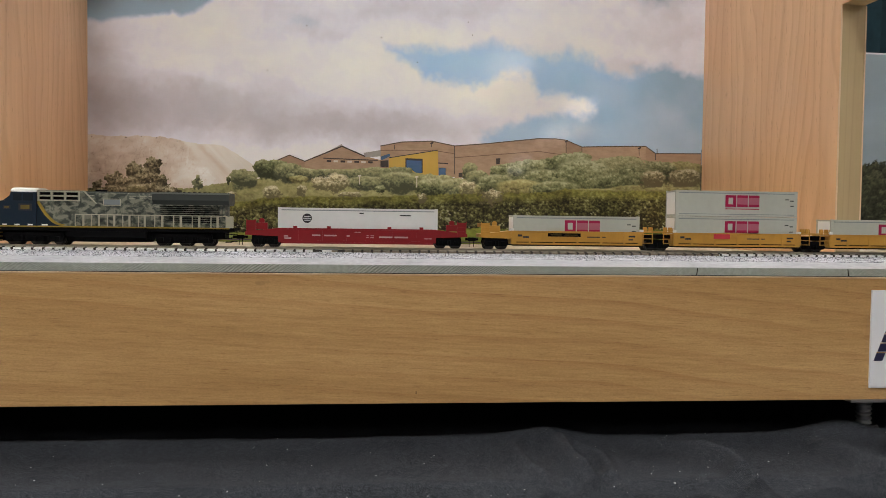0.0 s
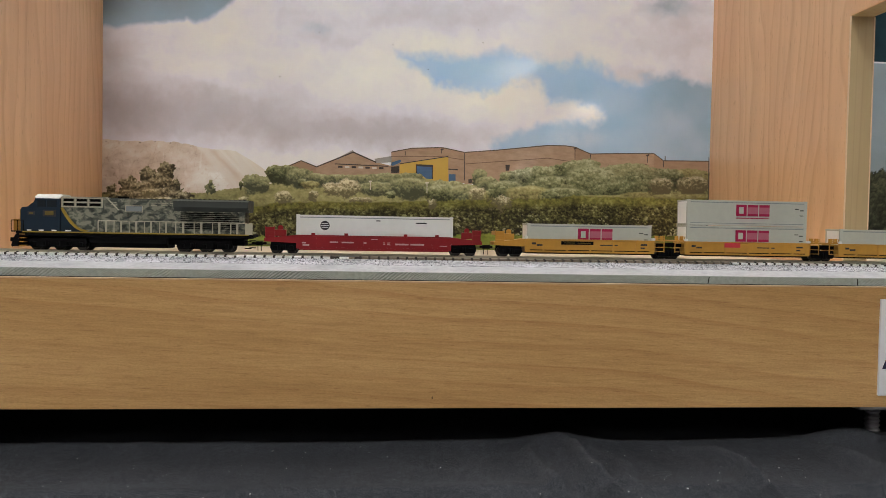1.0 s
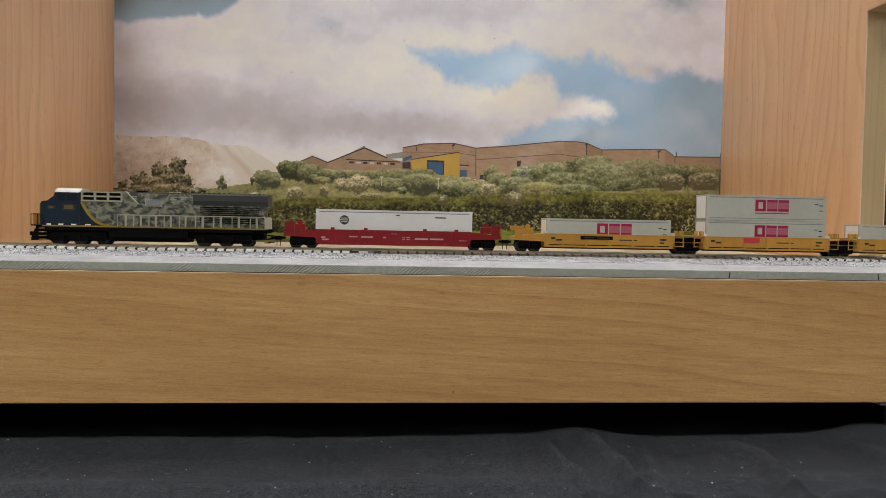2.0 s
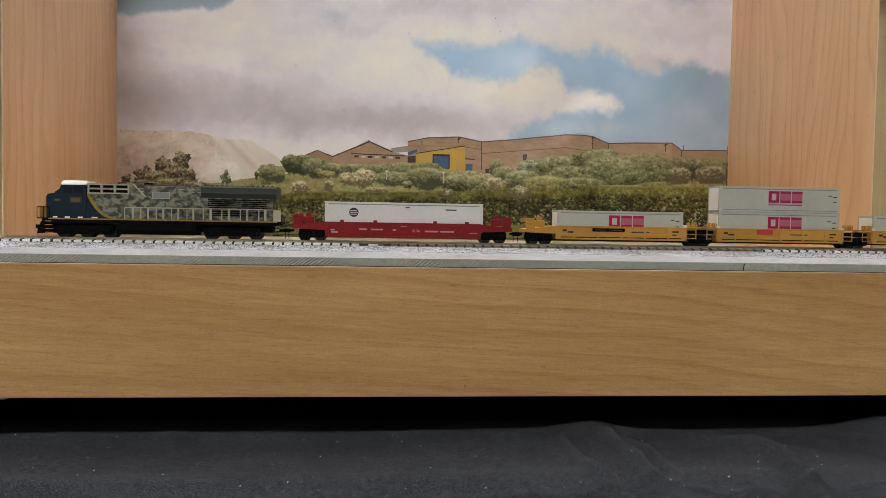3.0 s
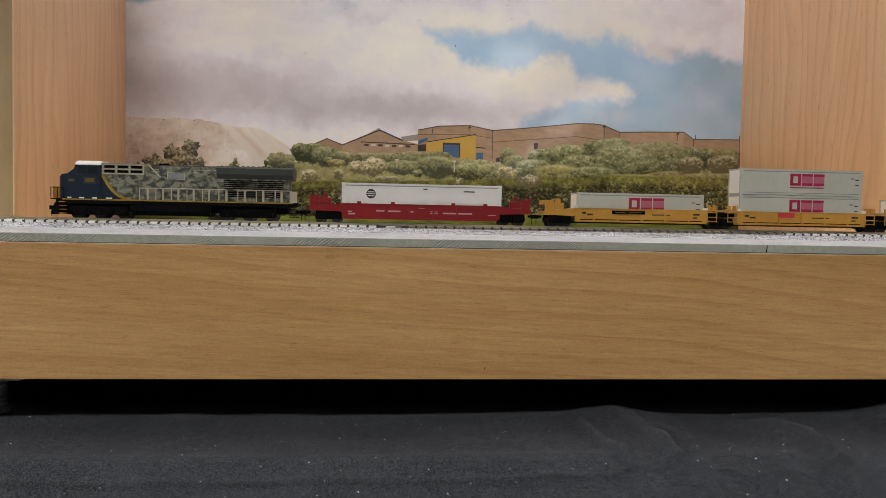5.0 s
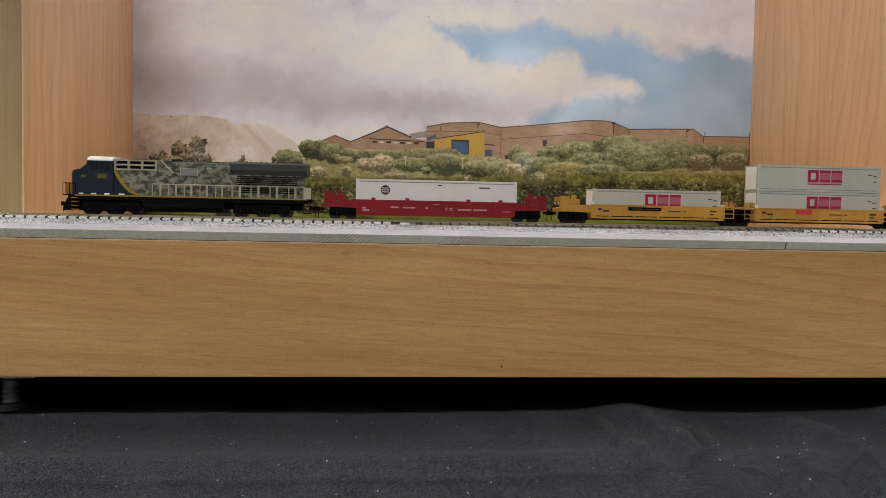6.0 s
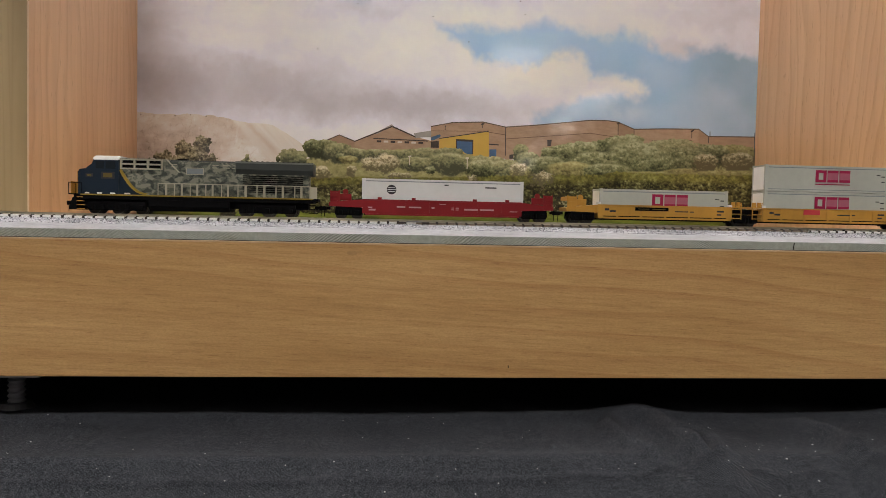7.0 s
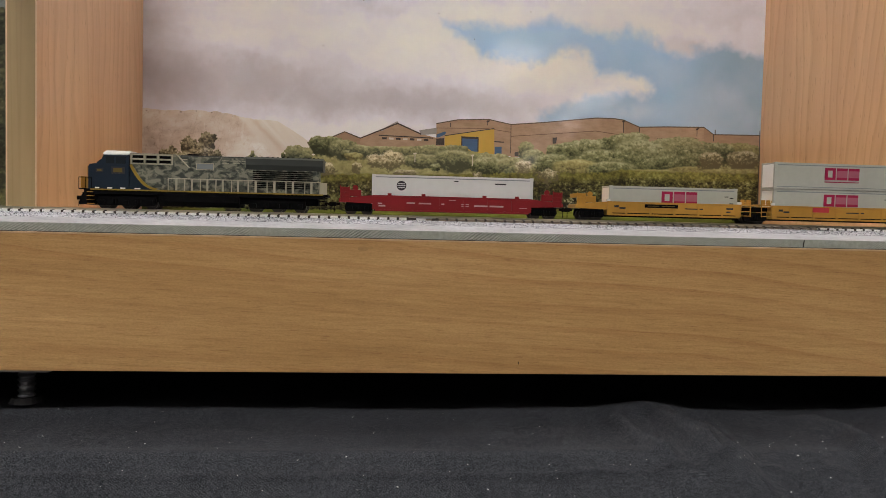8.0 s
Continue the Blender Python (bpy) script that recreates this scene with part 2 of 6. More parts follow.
def rod(axis, c, r, a, b, seg=12, bm=None, r2=None):
    """A round bar along axis from a to b; c gives the other two coordinates."""
    out = bm or bmesh.new()
    mid, half = (a + b) / 2, abs(b - a)
    if axis == "x":
        m = Matrix.Translation((mid, c[0], c[1])) @ Matrix.Rotation(math.pi / 2, 4, "Y")
    elif axis == "y":
        m = Matrix.Translation((c[0], mid, c[1])) @ Matrix.Rotation(-math.pi / 2, 4, "X")
    else:
        m = Matrix.Translation((c[0], c[1], mid))
    bmesh.ops.create_cone(out, cap_ends=True, segments=seg, radius1=r, radius2=r if r2 is None else r2, depth=half, matrix=m)
    return out


def empty(name, loc=(0, 0, 0)):
    ob = new(name)
    ob.empty_display_size = 0.01
    ob.location = loc
    return ob


# ---------------------------------------------------------------- the hall that closes the place
hx0, hx1, hy0, hy1 = -12.0, 13.0, -34.0, 5.0
tagged(link("hall_floor", box(hx0, hx1, hy0, hy1, ZHALL0 - 0.1, ZHALL0), M_HALLFLOOR), "dull brown floor of a large exhibition hall", "floor", kind="structure")
tagged(link("hall_ceiling", box(hx0, hx1, hy0, hy1, ZHALL1, ZHALL1 + 0.1), M_HALLCEIL), "off-white hall ceiling with flat light panels", "ceiling", kind="structure")
tagged(link("wall_north", box(hx0, hx1, hy1, hy1 + 0.1, ZHALL0, ZHALL1), M_HALLWALL), "plain grey hall wall", "wall", kind="structure")
tagged(link("wall_south", box(hx0, hx1, hy0 - 0.1, hy0, ZHALL0, ZHALL1), M_HALLWALL), "plain grey hall wall", "wall", kind="structure")
tagged(link("wall_west", box(hx0 - 0.1, hx0, hy0, hy1, ZHALL0, ZHALL1), M_HALLWALL), "plain grey hall wall", "wall", kind="structure")
tagged(link("wall_east", box(hx1, hx1 + 0.1, hy0, hy1, ZHALL0, ZHALL1), M_HALLWALL), "plain grey hall wall", "wall", kind="structure")


def ceiling_light(x, y, w=0.6, d=1.2):
    root = empty("ceiling_light", (x, y, ZHALL1 - 0.04))
    part("diffuser", box(-w / 2, w / 2, -d / 2, d / 2, -0.004, 0.02), M_LAMP if y > -9 else M_FARLAMP, root, "glowing white diffuser")
    bm = bmesh.new()
    for s in (-1, 1):
        box(s * w / 2 - 0.02, s * w / 2 + 0.02, -d / 2 - 0.02, d / 2 + 0.02, -0.01, 0.04, 0, bm)
        box(-w / 2 + 0.02, w / 2 - 0.02, s * d / 2 - 0.02, s * d / 2 + 0.02, -0.01, 0.04, 0, bm)
    part("light_frame", bm, M_STEEL, root)
    return tagged(root, "flat white ceiling light panel in a metal frame", "ceiling light", "ceiling lights")


LIGHTS = [(-2.55, -11.1, 0.72, 0.7), (-2.95, -13.2, 0.35, 1.5), (1.95, -10.0, 0.75, 1.3), (1.75, -11.5, 0.7, 0.5), (1.78, -13.6, 0.5, 1.5), (4.2, -13.7, 0.9, 1.8), (4.6, -17.8, 0.8, 2.0), (4.85, -22.8, 0.3, 2.6),
          (5.9, -29.6, 0.7, 3.0), (-7.2, -28.6, 0.7, 3.2),
          (-2.6, -2.2), (-0.6, -1.8), (3.2, -2.3), (-2.8, -5.6), (0.0, -6.0), (3.2, -5.8), (-5.6, -4.0), (-5.2, -1.0), (-7.8, -2.4), (0.2, 0.9)]
for spot in LIGHTS:
    ceiling_light(*spot)

# the table under the cloth, and the cloth
YEDGE = -0.060                   # front edge of the table
table = empty("trestle_table", (0, 0, 0))
part("tabletop", box(-1.6, 1.6, YEDGE + 0.004, 0.75, -0.05, -0.017, 0.002), M_BASEDARK, table)
for sx in (-1.45, 1.45):
    for sy in (-0.02, 0.65):
        part("leg", box(sx - 0.02, sx + 0.02, sy - 0.02, sy + 0.02, ZHALL0, -0.05), M_BASEDARK, table)
tagged(table, "table hidden under a black cloth", "table")


def fold(x, y, path, width, height):
    """A soft ridge along a path of (x, y), fading at its start."""
    best, at = 1e9, 0.0
    for n, ((ax, ay), (bx, by)) in enumerate(zip(path, path[1:])):
        dx, dy = bx - ax, by - ay
        t = max(0.0, min(1.0, ((x - ax) * dx + (y - ay) * dy) / (dx * dx + dy * dy)))
        d = math.hypot(x - ax - t * dx, y - ay - t * dy)
        if d < best:
            best, at = d, (n + t) / (len(path) - 1)
    return 1.7 * height * math.exp(-(best / width) ** 2) * min(1.0, 2.6 * at + 0.1)


FOLDS = [([(0.0960, 0.014), (0.0967, -0.010), (0.0955, -0.034), (0.0948, -0.062)], 0.0052, 0.0062),
         ([(0.0800, 0.010), (0.0715, -0.010), (0.0725, -0.036), (0.0760, -0.062)], 0.0042, 0.0034),
         ([(0.1080, 0.006), (0.1150, -0.020), (0.1130, -0.040), (0.1080, -0.060)], 0.0042, 0.0026),
         ([(0.1600, 0.004), (0.1701, -0.020), (0.1767, -0.0376), (0.1690, -0.062)], 0.0046, 0.0056),
         ([(0.2350, 0.006), (0.2430, -0.030), (0.2400, -0.062)], 0.0060, 0.0046),
         ([(0.2850, 0.004), (0.2700, -0.030), (0.2760, -0.062)], 0.0055, 0.0058)]
# folds of the hanging front: place along the edge, lean, width, depth
DRAPES = [(0.0948, 0.45, 0.0070, 0.0060), (0.0780, 0.30, 0.0050, 0.0034), (0.1190, -0.20, 0.0080, 0.0036), (0.1690, 0.30, 0.0080, 0.0055), (0.1450, 0.15, 0.0060, 0.0030),
          (0.2080, -0.2, 0.0090, 0.0050), (0.2420, 0.2, 0.0080, 0.0055), (0.2760, 0.1, 0.0090, 0.0060), (-0.2300, 0.2, 0.0120, 0.0030), (-0.0550, -0.3, 0.0140, 0.0020), (0.0350, 0.3, 0.0100, 0.0016)]


def cloth_height(x, y):
    """Height of the cloth where it lies on the table."""
    h = 0.0010 * noise.noise(Vector((x * 9, y * 9, 0))) + 0.0005 * noise.noise(Vector((x * 40, y * 40, 3)))
    h += 0.0014 * math.exp(-((y - 0.012 - 0.004 * noise.noise(Vector((x * 7, 0, 5)))) / 0.009) ** 2)
    h += 0.0042 * math.exp(-((x - 0.093) / 0.020) ** 2 - ((y - 0.018) / 0.014) ** 2)
    h += 0.0065 * math.exp(-((x - 0.268) / 0.024) ** 2 - ((y - 0.02) / 0.022) ** 2)
    h += 0.0026 * math.exp(-((y - YEDGE) / 0.010) ** 2)
    if x > 0.03:
        for path, width, height in FOLDS:
            h += fold(x, y, path, width, height)
    if y > 0.018:
        h -= 0.013 * min(1.0, (y - 0.018) / 0.02)
    return h


def drape(x, s):
    """How far the hanging front stands out, s metres down from the edge."""
    near = min(1.0, s / 0.012)
    out = 0.0016 * noise.noise(Vector((x * 22, s * 9, 4))) + 0.0007 * noise.noise(Vector((x * 70, s * 50, 6)))
    for at, lean, width, depth in DRAPES:
        out += 1.3 * depth * math.exp(-((x - at - lean * s) / (width + 0.12 * s)) ** 2)
    crease = 0.0019 * math.exp(-abs(s - 0.0125 - 0.0012 * noise.noise(Vector((x * 6, 0, 8)))) / 0.0014)
    return near * out + crease


def cloth_rows():
    """Stations from the back of the table over its edge and down the front: (on top, y or s, y, z, lean)."""
    rows = [(True, 0.76 - 0.04 * i, 0, 0, 0.0) for i in range(16)] + [(True, 0.12 - 0.002 * i, 0, 0, 0.0) for i in range(91)]
    y, z, s = YEDGE, 0.0, 0.0
    while s < 0.70:
        step = 0.0012 if s < 0.075 else 0.025
        lean = math.radians(34 if s < 0.07 else 80) * min(1.0, (s + step / 2) / 0.003)
        y, z, s = y - step * math.cos(lean), z - step * math.sin(lean), s + step
        rows.append((False, s, y, z, lean))
    return rows


def cloth_point(x, row):
    on_top, q, y, z, lean = row
    if on_top:
        return Vector((x, q, 0.0005 + cloth_height(x, q)))
    lift = cloth_height(x, YEDGE) * math.exp(-q / 0.030)
    out = drape(x, q)
    return Vector((x, y - out * math.sin(lean), 0.0005 + z + lift + out * math.cos(lean)))


def build_cloth():
    xs = [-1.61 + 0.04 * i for i in range(29)] + [-0.46 + 0.00225 * i for i in range(432)] + [0.54 + 0.04 * i for i in range(28)]
    rows = cloth_rows()
    n = len(xs)
    verts = [cloth_point(x, row) for row in rows for x in xs]
    faces = [((j + 1) * n + i, (j + 1) * n + i + 1, j * n + i + 1, j * n + i) for j in range(len(rows) - 1) for i in range(n - 1)]
    me = bpy.data.meshes.new("tablecloth")
    me.from_pydata(verts, [], faces)
    me.polygons.foreach_set("use_smooth", [True] * len(me.polygons))
    me.materials.append(M_CLOTH)
    ob = new("tablecloth", me)
    m = ob.modifiers.new("thickness", "SOLIDIFY")
    m.thickness, m.offset = 0.0008, -1
    return tagged(ob, "black twill cloth draped in soft folds over the table", "tablecloth")


build_cloth()


def lint():
    """Pale flecks of lint on the cloth, far too many to count."""
    rng = random.Random(21)
    rows = [r for r in cloth_rows() if r[0] and YEDGE <= r[1] < 0.017 or not r[0] and r[1] < 0.05]
    verts, faces = [], []
    for _ in range(330):
        row = rng.choice(rows)
        p = cloth_point(rng.uniform(-0.34, 0.40), row) + Vector((0, -0.0004 * math.sin(row[4]), 0.0004))
        s = rng.choice((0.00012, 0.00015, 0.00015, 0.0002, 0.0003))
        b, a = len(verts), rng.uniform(0, 3.14)
        for i in range(4):
            d = s * math.sin(a + i * 1.57) * 1.4
            verts.append((p.x + s * math.cos(a + i * 1.57) * (2.0 if i % 2 else 0.8), p.y + d * math.cos(row[4]), p.z + d * math.sin(row[4])))
        verts.append((p.x, p.y - s * math.sin(row[4]), p.z + s * math.cos(row[4])))
        faces += [(b + i, b + (i + 1) % 4, b + 4) for i in range(4)]
    me = bpy.data.meshes.new("lint")
    me.from_pydata(verts, [], faces)
    me.materials.append(mat("pale_lint", (0.5, 0.5, 0.5), 0.9))
    return tagged(new("lint", me), "pale flecks of lint scattered on the black cloth", "lint", kind="stuff")


lint()

# ---------------------------------------------------------------- the module
M_KNOT = bumpy("knot_wood", (0.44, 0.262, 0.104), (0.34, 0.198, 0.082), 900, 0.5, 0.2, 0.0003)
module = empty("railway_module", (0, 0, 0))
tagged(module, "wooden display module with veneered fascia and side walls", "display module")
part("fascia", box(XL - WALL, XR + WALL, 0.0, 0.006, ZF0, ZF1, 0.0006), M_FASCIA, module, "varnished light brown fascia board with long grain")
for kx, kz, kr in ((-0.0597, 0.0872, 0.0016), (-0.0560, 0.0878, 0.0009)):
    bm = bmesh.new()
    bmesh.ops.create_circle(bm, cap_ends=True, segments=14, radius=kr, matrix=Matrix.Translation((kx, -0.00012, kz)) @ Matrix.Rotation(math.pi / 2, 4, "X") @ Matrix.Diagonal((1.7, 0.8, 1, 1)))
    part("knot", bm, M_KNOT, module, "small dark knot")
M_EDGE = bumpy("pale_raw_edge", (0.80, 0.62, 0.42), (0.68, 0.50, 0.33), 300, 0.6, 0.1, 0.0003)
# pale strip that paints the highlight along the fascia's top edge
part("fascia_edge", box(XL - WALL, XR + WALL, -0.00015, 0.0025, ZF1 - 0.0005, ZF1 + 0.0002, 0.0001), bumpy("edge_highlight_wood", (0.62, 0.44, 0.27), (0.48, 0.32, 0.18), 300, 0.6, 0.1, 0.0003), module, "top edge of the fascia, pale for its highlight")
part("nick", box(0.0210, 0.0214, -0.00015, 0.0003, 0.0290, 0.0305), M_BASEDARK, module)
part("frame_board", box(XL - WALL, XR + WALL, 0.0065, 0.43, ZF0 + 0.002, ZF1 - 0.001), M_BASEDARK, module)
# near-black filler standing in for the shade between fascia and foam
part("shadow_gap", box(XL - WALL, XR + WALL, 0.0038, 0.0060, ZF1 - 0.0012, ZF1 + 0.0004), M_BASEDARK, module)
for cx, lean in ((0.1745, 0.0006), (0.2625, -0.0004)):
    part("foam_crack", prism([(cx, ZF1 + 0.0006), (cx + 0.0005, ZF1 + 0.0006), (cx + 0.0004 + lean, ZG - 0.0004), (cx + lean, ZG - 0.0004)], "y", 0.0043, 0.0048), M_BASEDARK, module, "dark crack in the foam edge")
part("foam_layer", box(XL - WALL, XR + WALL, 0.0045, 0.40, ZF1 + 0.0004, ZG, 0.0003), M_FOAM, module, "grey-green foam underlay with rasped edge")
part("ground_sheet", box(XL, XR, 0.060, YB - 0.001, ZG + 0.0002, ZG + 0.0014), M_GROUND, module, "buff painted ground sheet")


def side_wall(x0, x1, name, back, skew):
    """A side wall with an opening for the track, cut from one board."""
    outline = [(back, ZG), (YB + 0.02, ZG), (YB + 0.02, ZTOP), (-0.004, ZTOP), (-0.004, ZL), (back, ZL)]
    bm = prism(outline, "x", x0, x1)
    bmesh.ops.bevel(bm, geom=bm.edges[:], offset=0.0005, segments=1, affect="EDGES")
    for v in bm.verts:
        v.co.x += skew * max(0.0, YB - v.co.y)
    ob = part(name, bm, [M_WALLWOOD, M_JAMB], module, "vertical-grained side wall with a rectangular opening")
    for p in ob.data.polygons:
        if abs(p.normal.x) < 0.5:
            p.material_index = 1
    return ob


side_wall(XL - WALL, XL, "side_wall", 0.1512, 0.0113)
side_wall(XR, XR + WALL, "side_wall", 0.1465, 0.0043)


for xi, xo, yb, sk in ((XL, XL - WALL, 0.1512, 0.0113), (XR, XR + WALL, 0.1465, 0.0043)):
    dx = sk * (YB - yb)
    for x in (xi, xo):
        part("edge_strip", box(x + dx - 0.0004, x + dx + 0.0004, yb - 0.0003, yb + 0.0006, ZG + 0.0003, ZL - 0.0005), M_EDGE, module, "pale raw edge of the opening")


def levelling_foot(x, y):
    """A threaded foot under the module, in its plate."""
    root = empty("levelling_foot", (x, y, 0.0))
    part("plate", box(-0.019, 0.018, -0.016, 0.02, ZF0 - 0.0018, ZF0, 0.0005), M_STEEL, root, "zinc mounting plate")
    profile, z = [(0.0034, 0.003), (0.0034, 0.006)], 0.006
    while z < ZF0 - 0.0045:
        profile += [(0.0044, z + 0.0011), (0.0044, z + 0.0013), (0.0034, z + 0.0024), (0.0034, z + 0.0027)]
        z += 0.0027
    profile.append((0.0034, ZF0 - 0.0018))
    bm = bmesh.new()
    rings = [[bm.verts.new((r * math.cos(a * math.pi / 9), r * math.sin(a * math.pi / 9), h)) for a in range(18)] for r, h in profile]
    for lower, upper in zip(rings, rings[1:]):
        for a in range(18):
            bm.faces.new((lower[a], lower[(a + 1) % 18], upper[(a + 1) % 18], upper[a]))
    part("threaded_rod", bm, M_STEEL, root, "dull threaded steel rod")
    part("foot_pad", rod("z", (0, 0), 0.0085, 0.0038, 0.0066, 18, None, 0.0068), M_BLACKPLASTIC, root)
    return tagged(root, "threaded steel levelling foot under the fascia", "levelling foot", "levelling feet")


levelling_foot(-0.2315, 0.020)
levelling_foot(0.2825, 0.016)
levelling_foot(-0.222, 0.36)
levelling_foot(0.2825, 0.36)


# ---------------------------------------------------------------- track
def scatter_stones(n, x0, x1, y0, y1, height, size, seed):
    """Loose stones as small uneven lumps, joined."""
    rng = random.Random(seed)
    verts, faces = [], []
    for _ in range(n):
        x, y = rng.uniform(x0, x1), rng.uniform(y0, y1)
        s = size * rng.uniform(0.5, 1.3)
        z = height(y)
        a = rng.uniform(0, 6.28)
        base = len(verts)
        for i in range(4):
            t = a + i * 1.57 + rng.uniform(-0.4, 0.4)
            verts.append((x + s * math.cos(t), y + s * math.sin(t), z - s * 0.2))
        verts.append((x + s * rng.uniform(-0.3, 0.3), y + s * rng.uniform(-0.3, 0.3), z + s * rng.uniform(0.5, 1.0)))
        for i in range(4):
            faces.append((base + i, base + (i + 1) % 4, base + 4))
    me = bpy.data.meshes.new("ballast_stones")
    me.from_pydata(verts, [], faces)
    return me


def bed_height(y):
    """Cross-section of the ballast bed."""
    pts = [(0.005, ZG), (0.018, 0.0990), (0.0412, 0.1017), (0.059, 0.1017), (0.075, ZG)]
    for (a, za), (b, zb) in zip(pts, pts[1:]):
        if y <= b:
            return za + (zb - za) * (y - a) / (b - a)
    return ZG


M_STONES = mat("ballast_stone", (0.6, 0.6, 0.62), 0.85)
_k = Nodes(M_STONES)
_g = _k.n("ShaderNodeNewGeometry")
_k.color(_k.ramp(_g.outputs["Random Per Island"], [(0.0, (0.05, 0.052, 0.064)), (0.25, (0.21, 0.215, 0.245)), (0.5, (0.46, 0.465, 0.50)), (1.0, (0.70, 0.705, 0.74))]))
M_SLEEPER = bumpy("dark_brown_plastic_sleeper", (0.045, 0.032, 0.024), (0.025, 0.018, 0.014), 500, 0.6, 0.2, 0.0003)
M_RAIL = mat("nickel_silver_rail", (0.62, 0.57, 0.46), 0.32, 1.0)


def ballast_bed(x0, x1, parent):
    part("ballast_shoulder", prism([(0.005, ZG), (0.018, 0.0990), (0.0215, 0.0994), (0.0215, ZG)], "x", x0, x1), M_SHOULDER, parent, "smooth whitened shoulder")
    part("ballast_bed", prism([(0.0216, ZG), (0.0216, 0.0996), (0.0412, 0.1017), (0.059, 0.1017), (0.075, ZG)], "x", x0, x1), M_BALLAST, parent, "pale grey granular ballast")


roadbed = empty("ballasted_roadbed", (0, 0, 0))
ballast_bed(XL - WALL, XR + WALL, roadbed)
# pale grit, its colour raised to near white for the light on it
M_INFILL = bumpy("white_infill_grit", (0.94, 0.94, 0.93), (0.78, 0.77, 0.76), 700, 0.85, 0.5, 0.0005, 0.3, 0.5)
M_INFILLBROWN = bumpy("rusty_infill_grit", (0.30, 0.24, 0.18), (0.10, 0.08, 0.065), 700, 0.85, 0.5, 0.0005, 0.3, 0.6)
for a, b, mm, lb in ((XL - WALL, -0.026, M_INFILL, "pale grit between the sleepers, whitened for the light on it"), (-0.026, 0.205, M_INFILLBROWN, "rust-stained grit between the sleepers"), (0.205, XR + WALL, M_INFILL, "pale grit between the sleepers, whitened for the light on it")):
    part("sleeper_infill", prism([(0.0410, 0.1018), (0.0410, 0.10285), (0.0413, 0.10298), (0.0575, 0.1028), (0.0582, 0.1018)], "x", a, b), mm, roadbed, lb)
for a, b in ((XL - WALL, -0.036), (0.205, XR + WALL)):
    part("sleeper_web", box(a, b, 0.0403, 0.0409, 0.1011, 0.1017), M_SLEEPER, roadbed, "dark plastic web joining the sleeper ends")
stones = new("ballast_stones", scatter_stones(12000, XL, XR, 0.0205, 0.0412, bed_height, 0.00060, 5))
stones.data.materials.append(M_STONES)
stones.parent = roadbed
stones["kind"] = "stuff"
tagged(roadbed, "pale grey granite ballast bed along the front of the module", "ballast", kind="structure")


def track(x0, x1, near0, near1):
    """Code-80 flexible track: two rails and a sleeper every 5.5 mm."""
    root = empty("railway_track", (0, 0, 0))
    for s, nm in ((-1, "rail"), (1, "rail")):
        y = YT + s * 0.0048
        prof = [(y - 0.0010, 0.1029), (y + 0.0010, 0.1029), (y + 0.0010, 0.10315), (y + 0.0003, 0.1033), (y + 0.0003, 0.1040),
                (y + 0.0005, 0.1041), (y + 0.0005, 0.10445), (y + 0.00035, ZR), (y - 0.00035, ZR), (y - 0.0005, 0.10445),
                (y - 0.0005, 0.1041), (y - 0.0003, 0.1040), (y - 0.0003, 0.1033), (y - 0.0010, 0.10315)]
        part(nm, prism(prof, "x", x0, x1), M_RAIL, root, "bright nickel silver rail")
    base = box(-0.00065, 0.00065, -0.0087, 0.0087, 0.1012, 0.1030, 0.00015)
    for s in (-1, 1):
        for q in (-1, 1):
            box(-0.0006, 0.0006, s * 0.0048 + q * 0.0014 - 0.0004, s * 0.0048 + q * 0.0014 + 0.0004, 0.1030, 0.1034, 0, base)
    first = part("sleeper", base, M_SLEEPER, root)
    first.location = (near0, YT, 0)
    far = []
    x = near0 + 0.0055
    rng = random.Random(3)
    while x < near1:
        if not -0.0335 < x < -0.0205:
            ob = new("sleeper", first.data)
            ob.parent = root
            ob.location = (x + rng.uniform(-0.0002, 0.0002), YT, rng.uniform(-0.0001, 0.0001))
        x += 0.0055
    rest = bmesh.new()
    for a, b in ((x0, near0 - 0.0055), (near1, x1)):
        x = a
        while x < b:
            box(x - 0.00065, x + 0.00065, YT - 0.0087, YT + 0.0087, 0.1012, 0.1030, 0, rest)
            x += 0.0055
    part("sleeper_run", rest, M_SLEEPER, root)["kind"] = "stuff"
    # the joint: two wide sleepers and rail joiners
    for x in (-0.0335, -0.0205):
        part("joint_sleeper", box(x - 0.0021, x + 0.0021, YT - 0.0087, YT + 0.0087, 0.1014, 0.1032, 0.0002), M_SLEEPER, root)
    for s in (-1, 1):
        y = YT + s * 0.0048
        part("rail_joiner", box(-0.0315, -0.0225, y - 0.0013, y + 0.0013, 0.1027, 0.1036, 0.0002), M_STEEL, root)
    return tagged(root, "single narrow-gauge model track with bright rails on dark sleepers", "railway track", kind="structure")


track(-1.0, 1.0, -0.30, 0.36)


# ---------------------------------------------------------------- the printed backdrop
def sheet(u, v):
    """Place on the print, x and z in metres, of a spot in the print's own slightly keystoned grid."""
    w = 1.0 - 6.37560e-5 * u - 2.46893e-5 * v
    return (5.52332e-4 * u + 5.90762e-6 * v - 0.3720725) / w, (-7.7e-8 * u - 5.571036e-4 * v + 0.3340815) / w


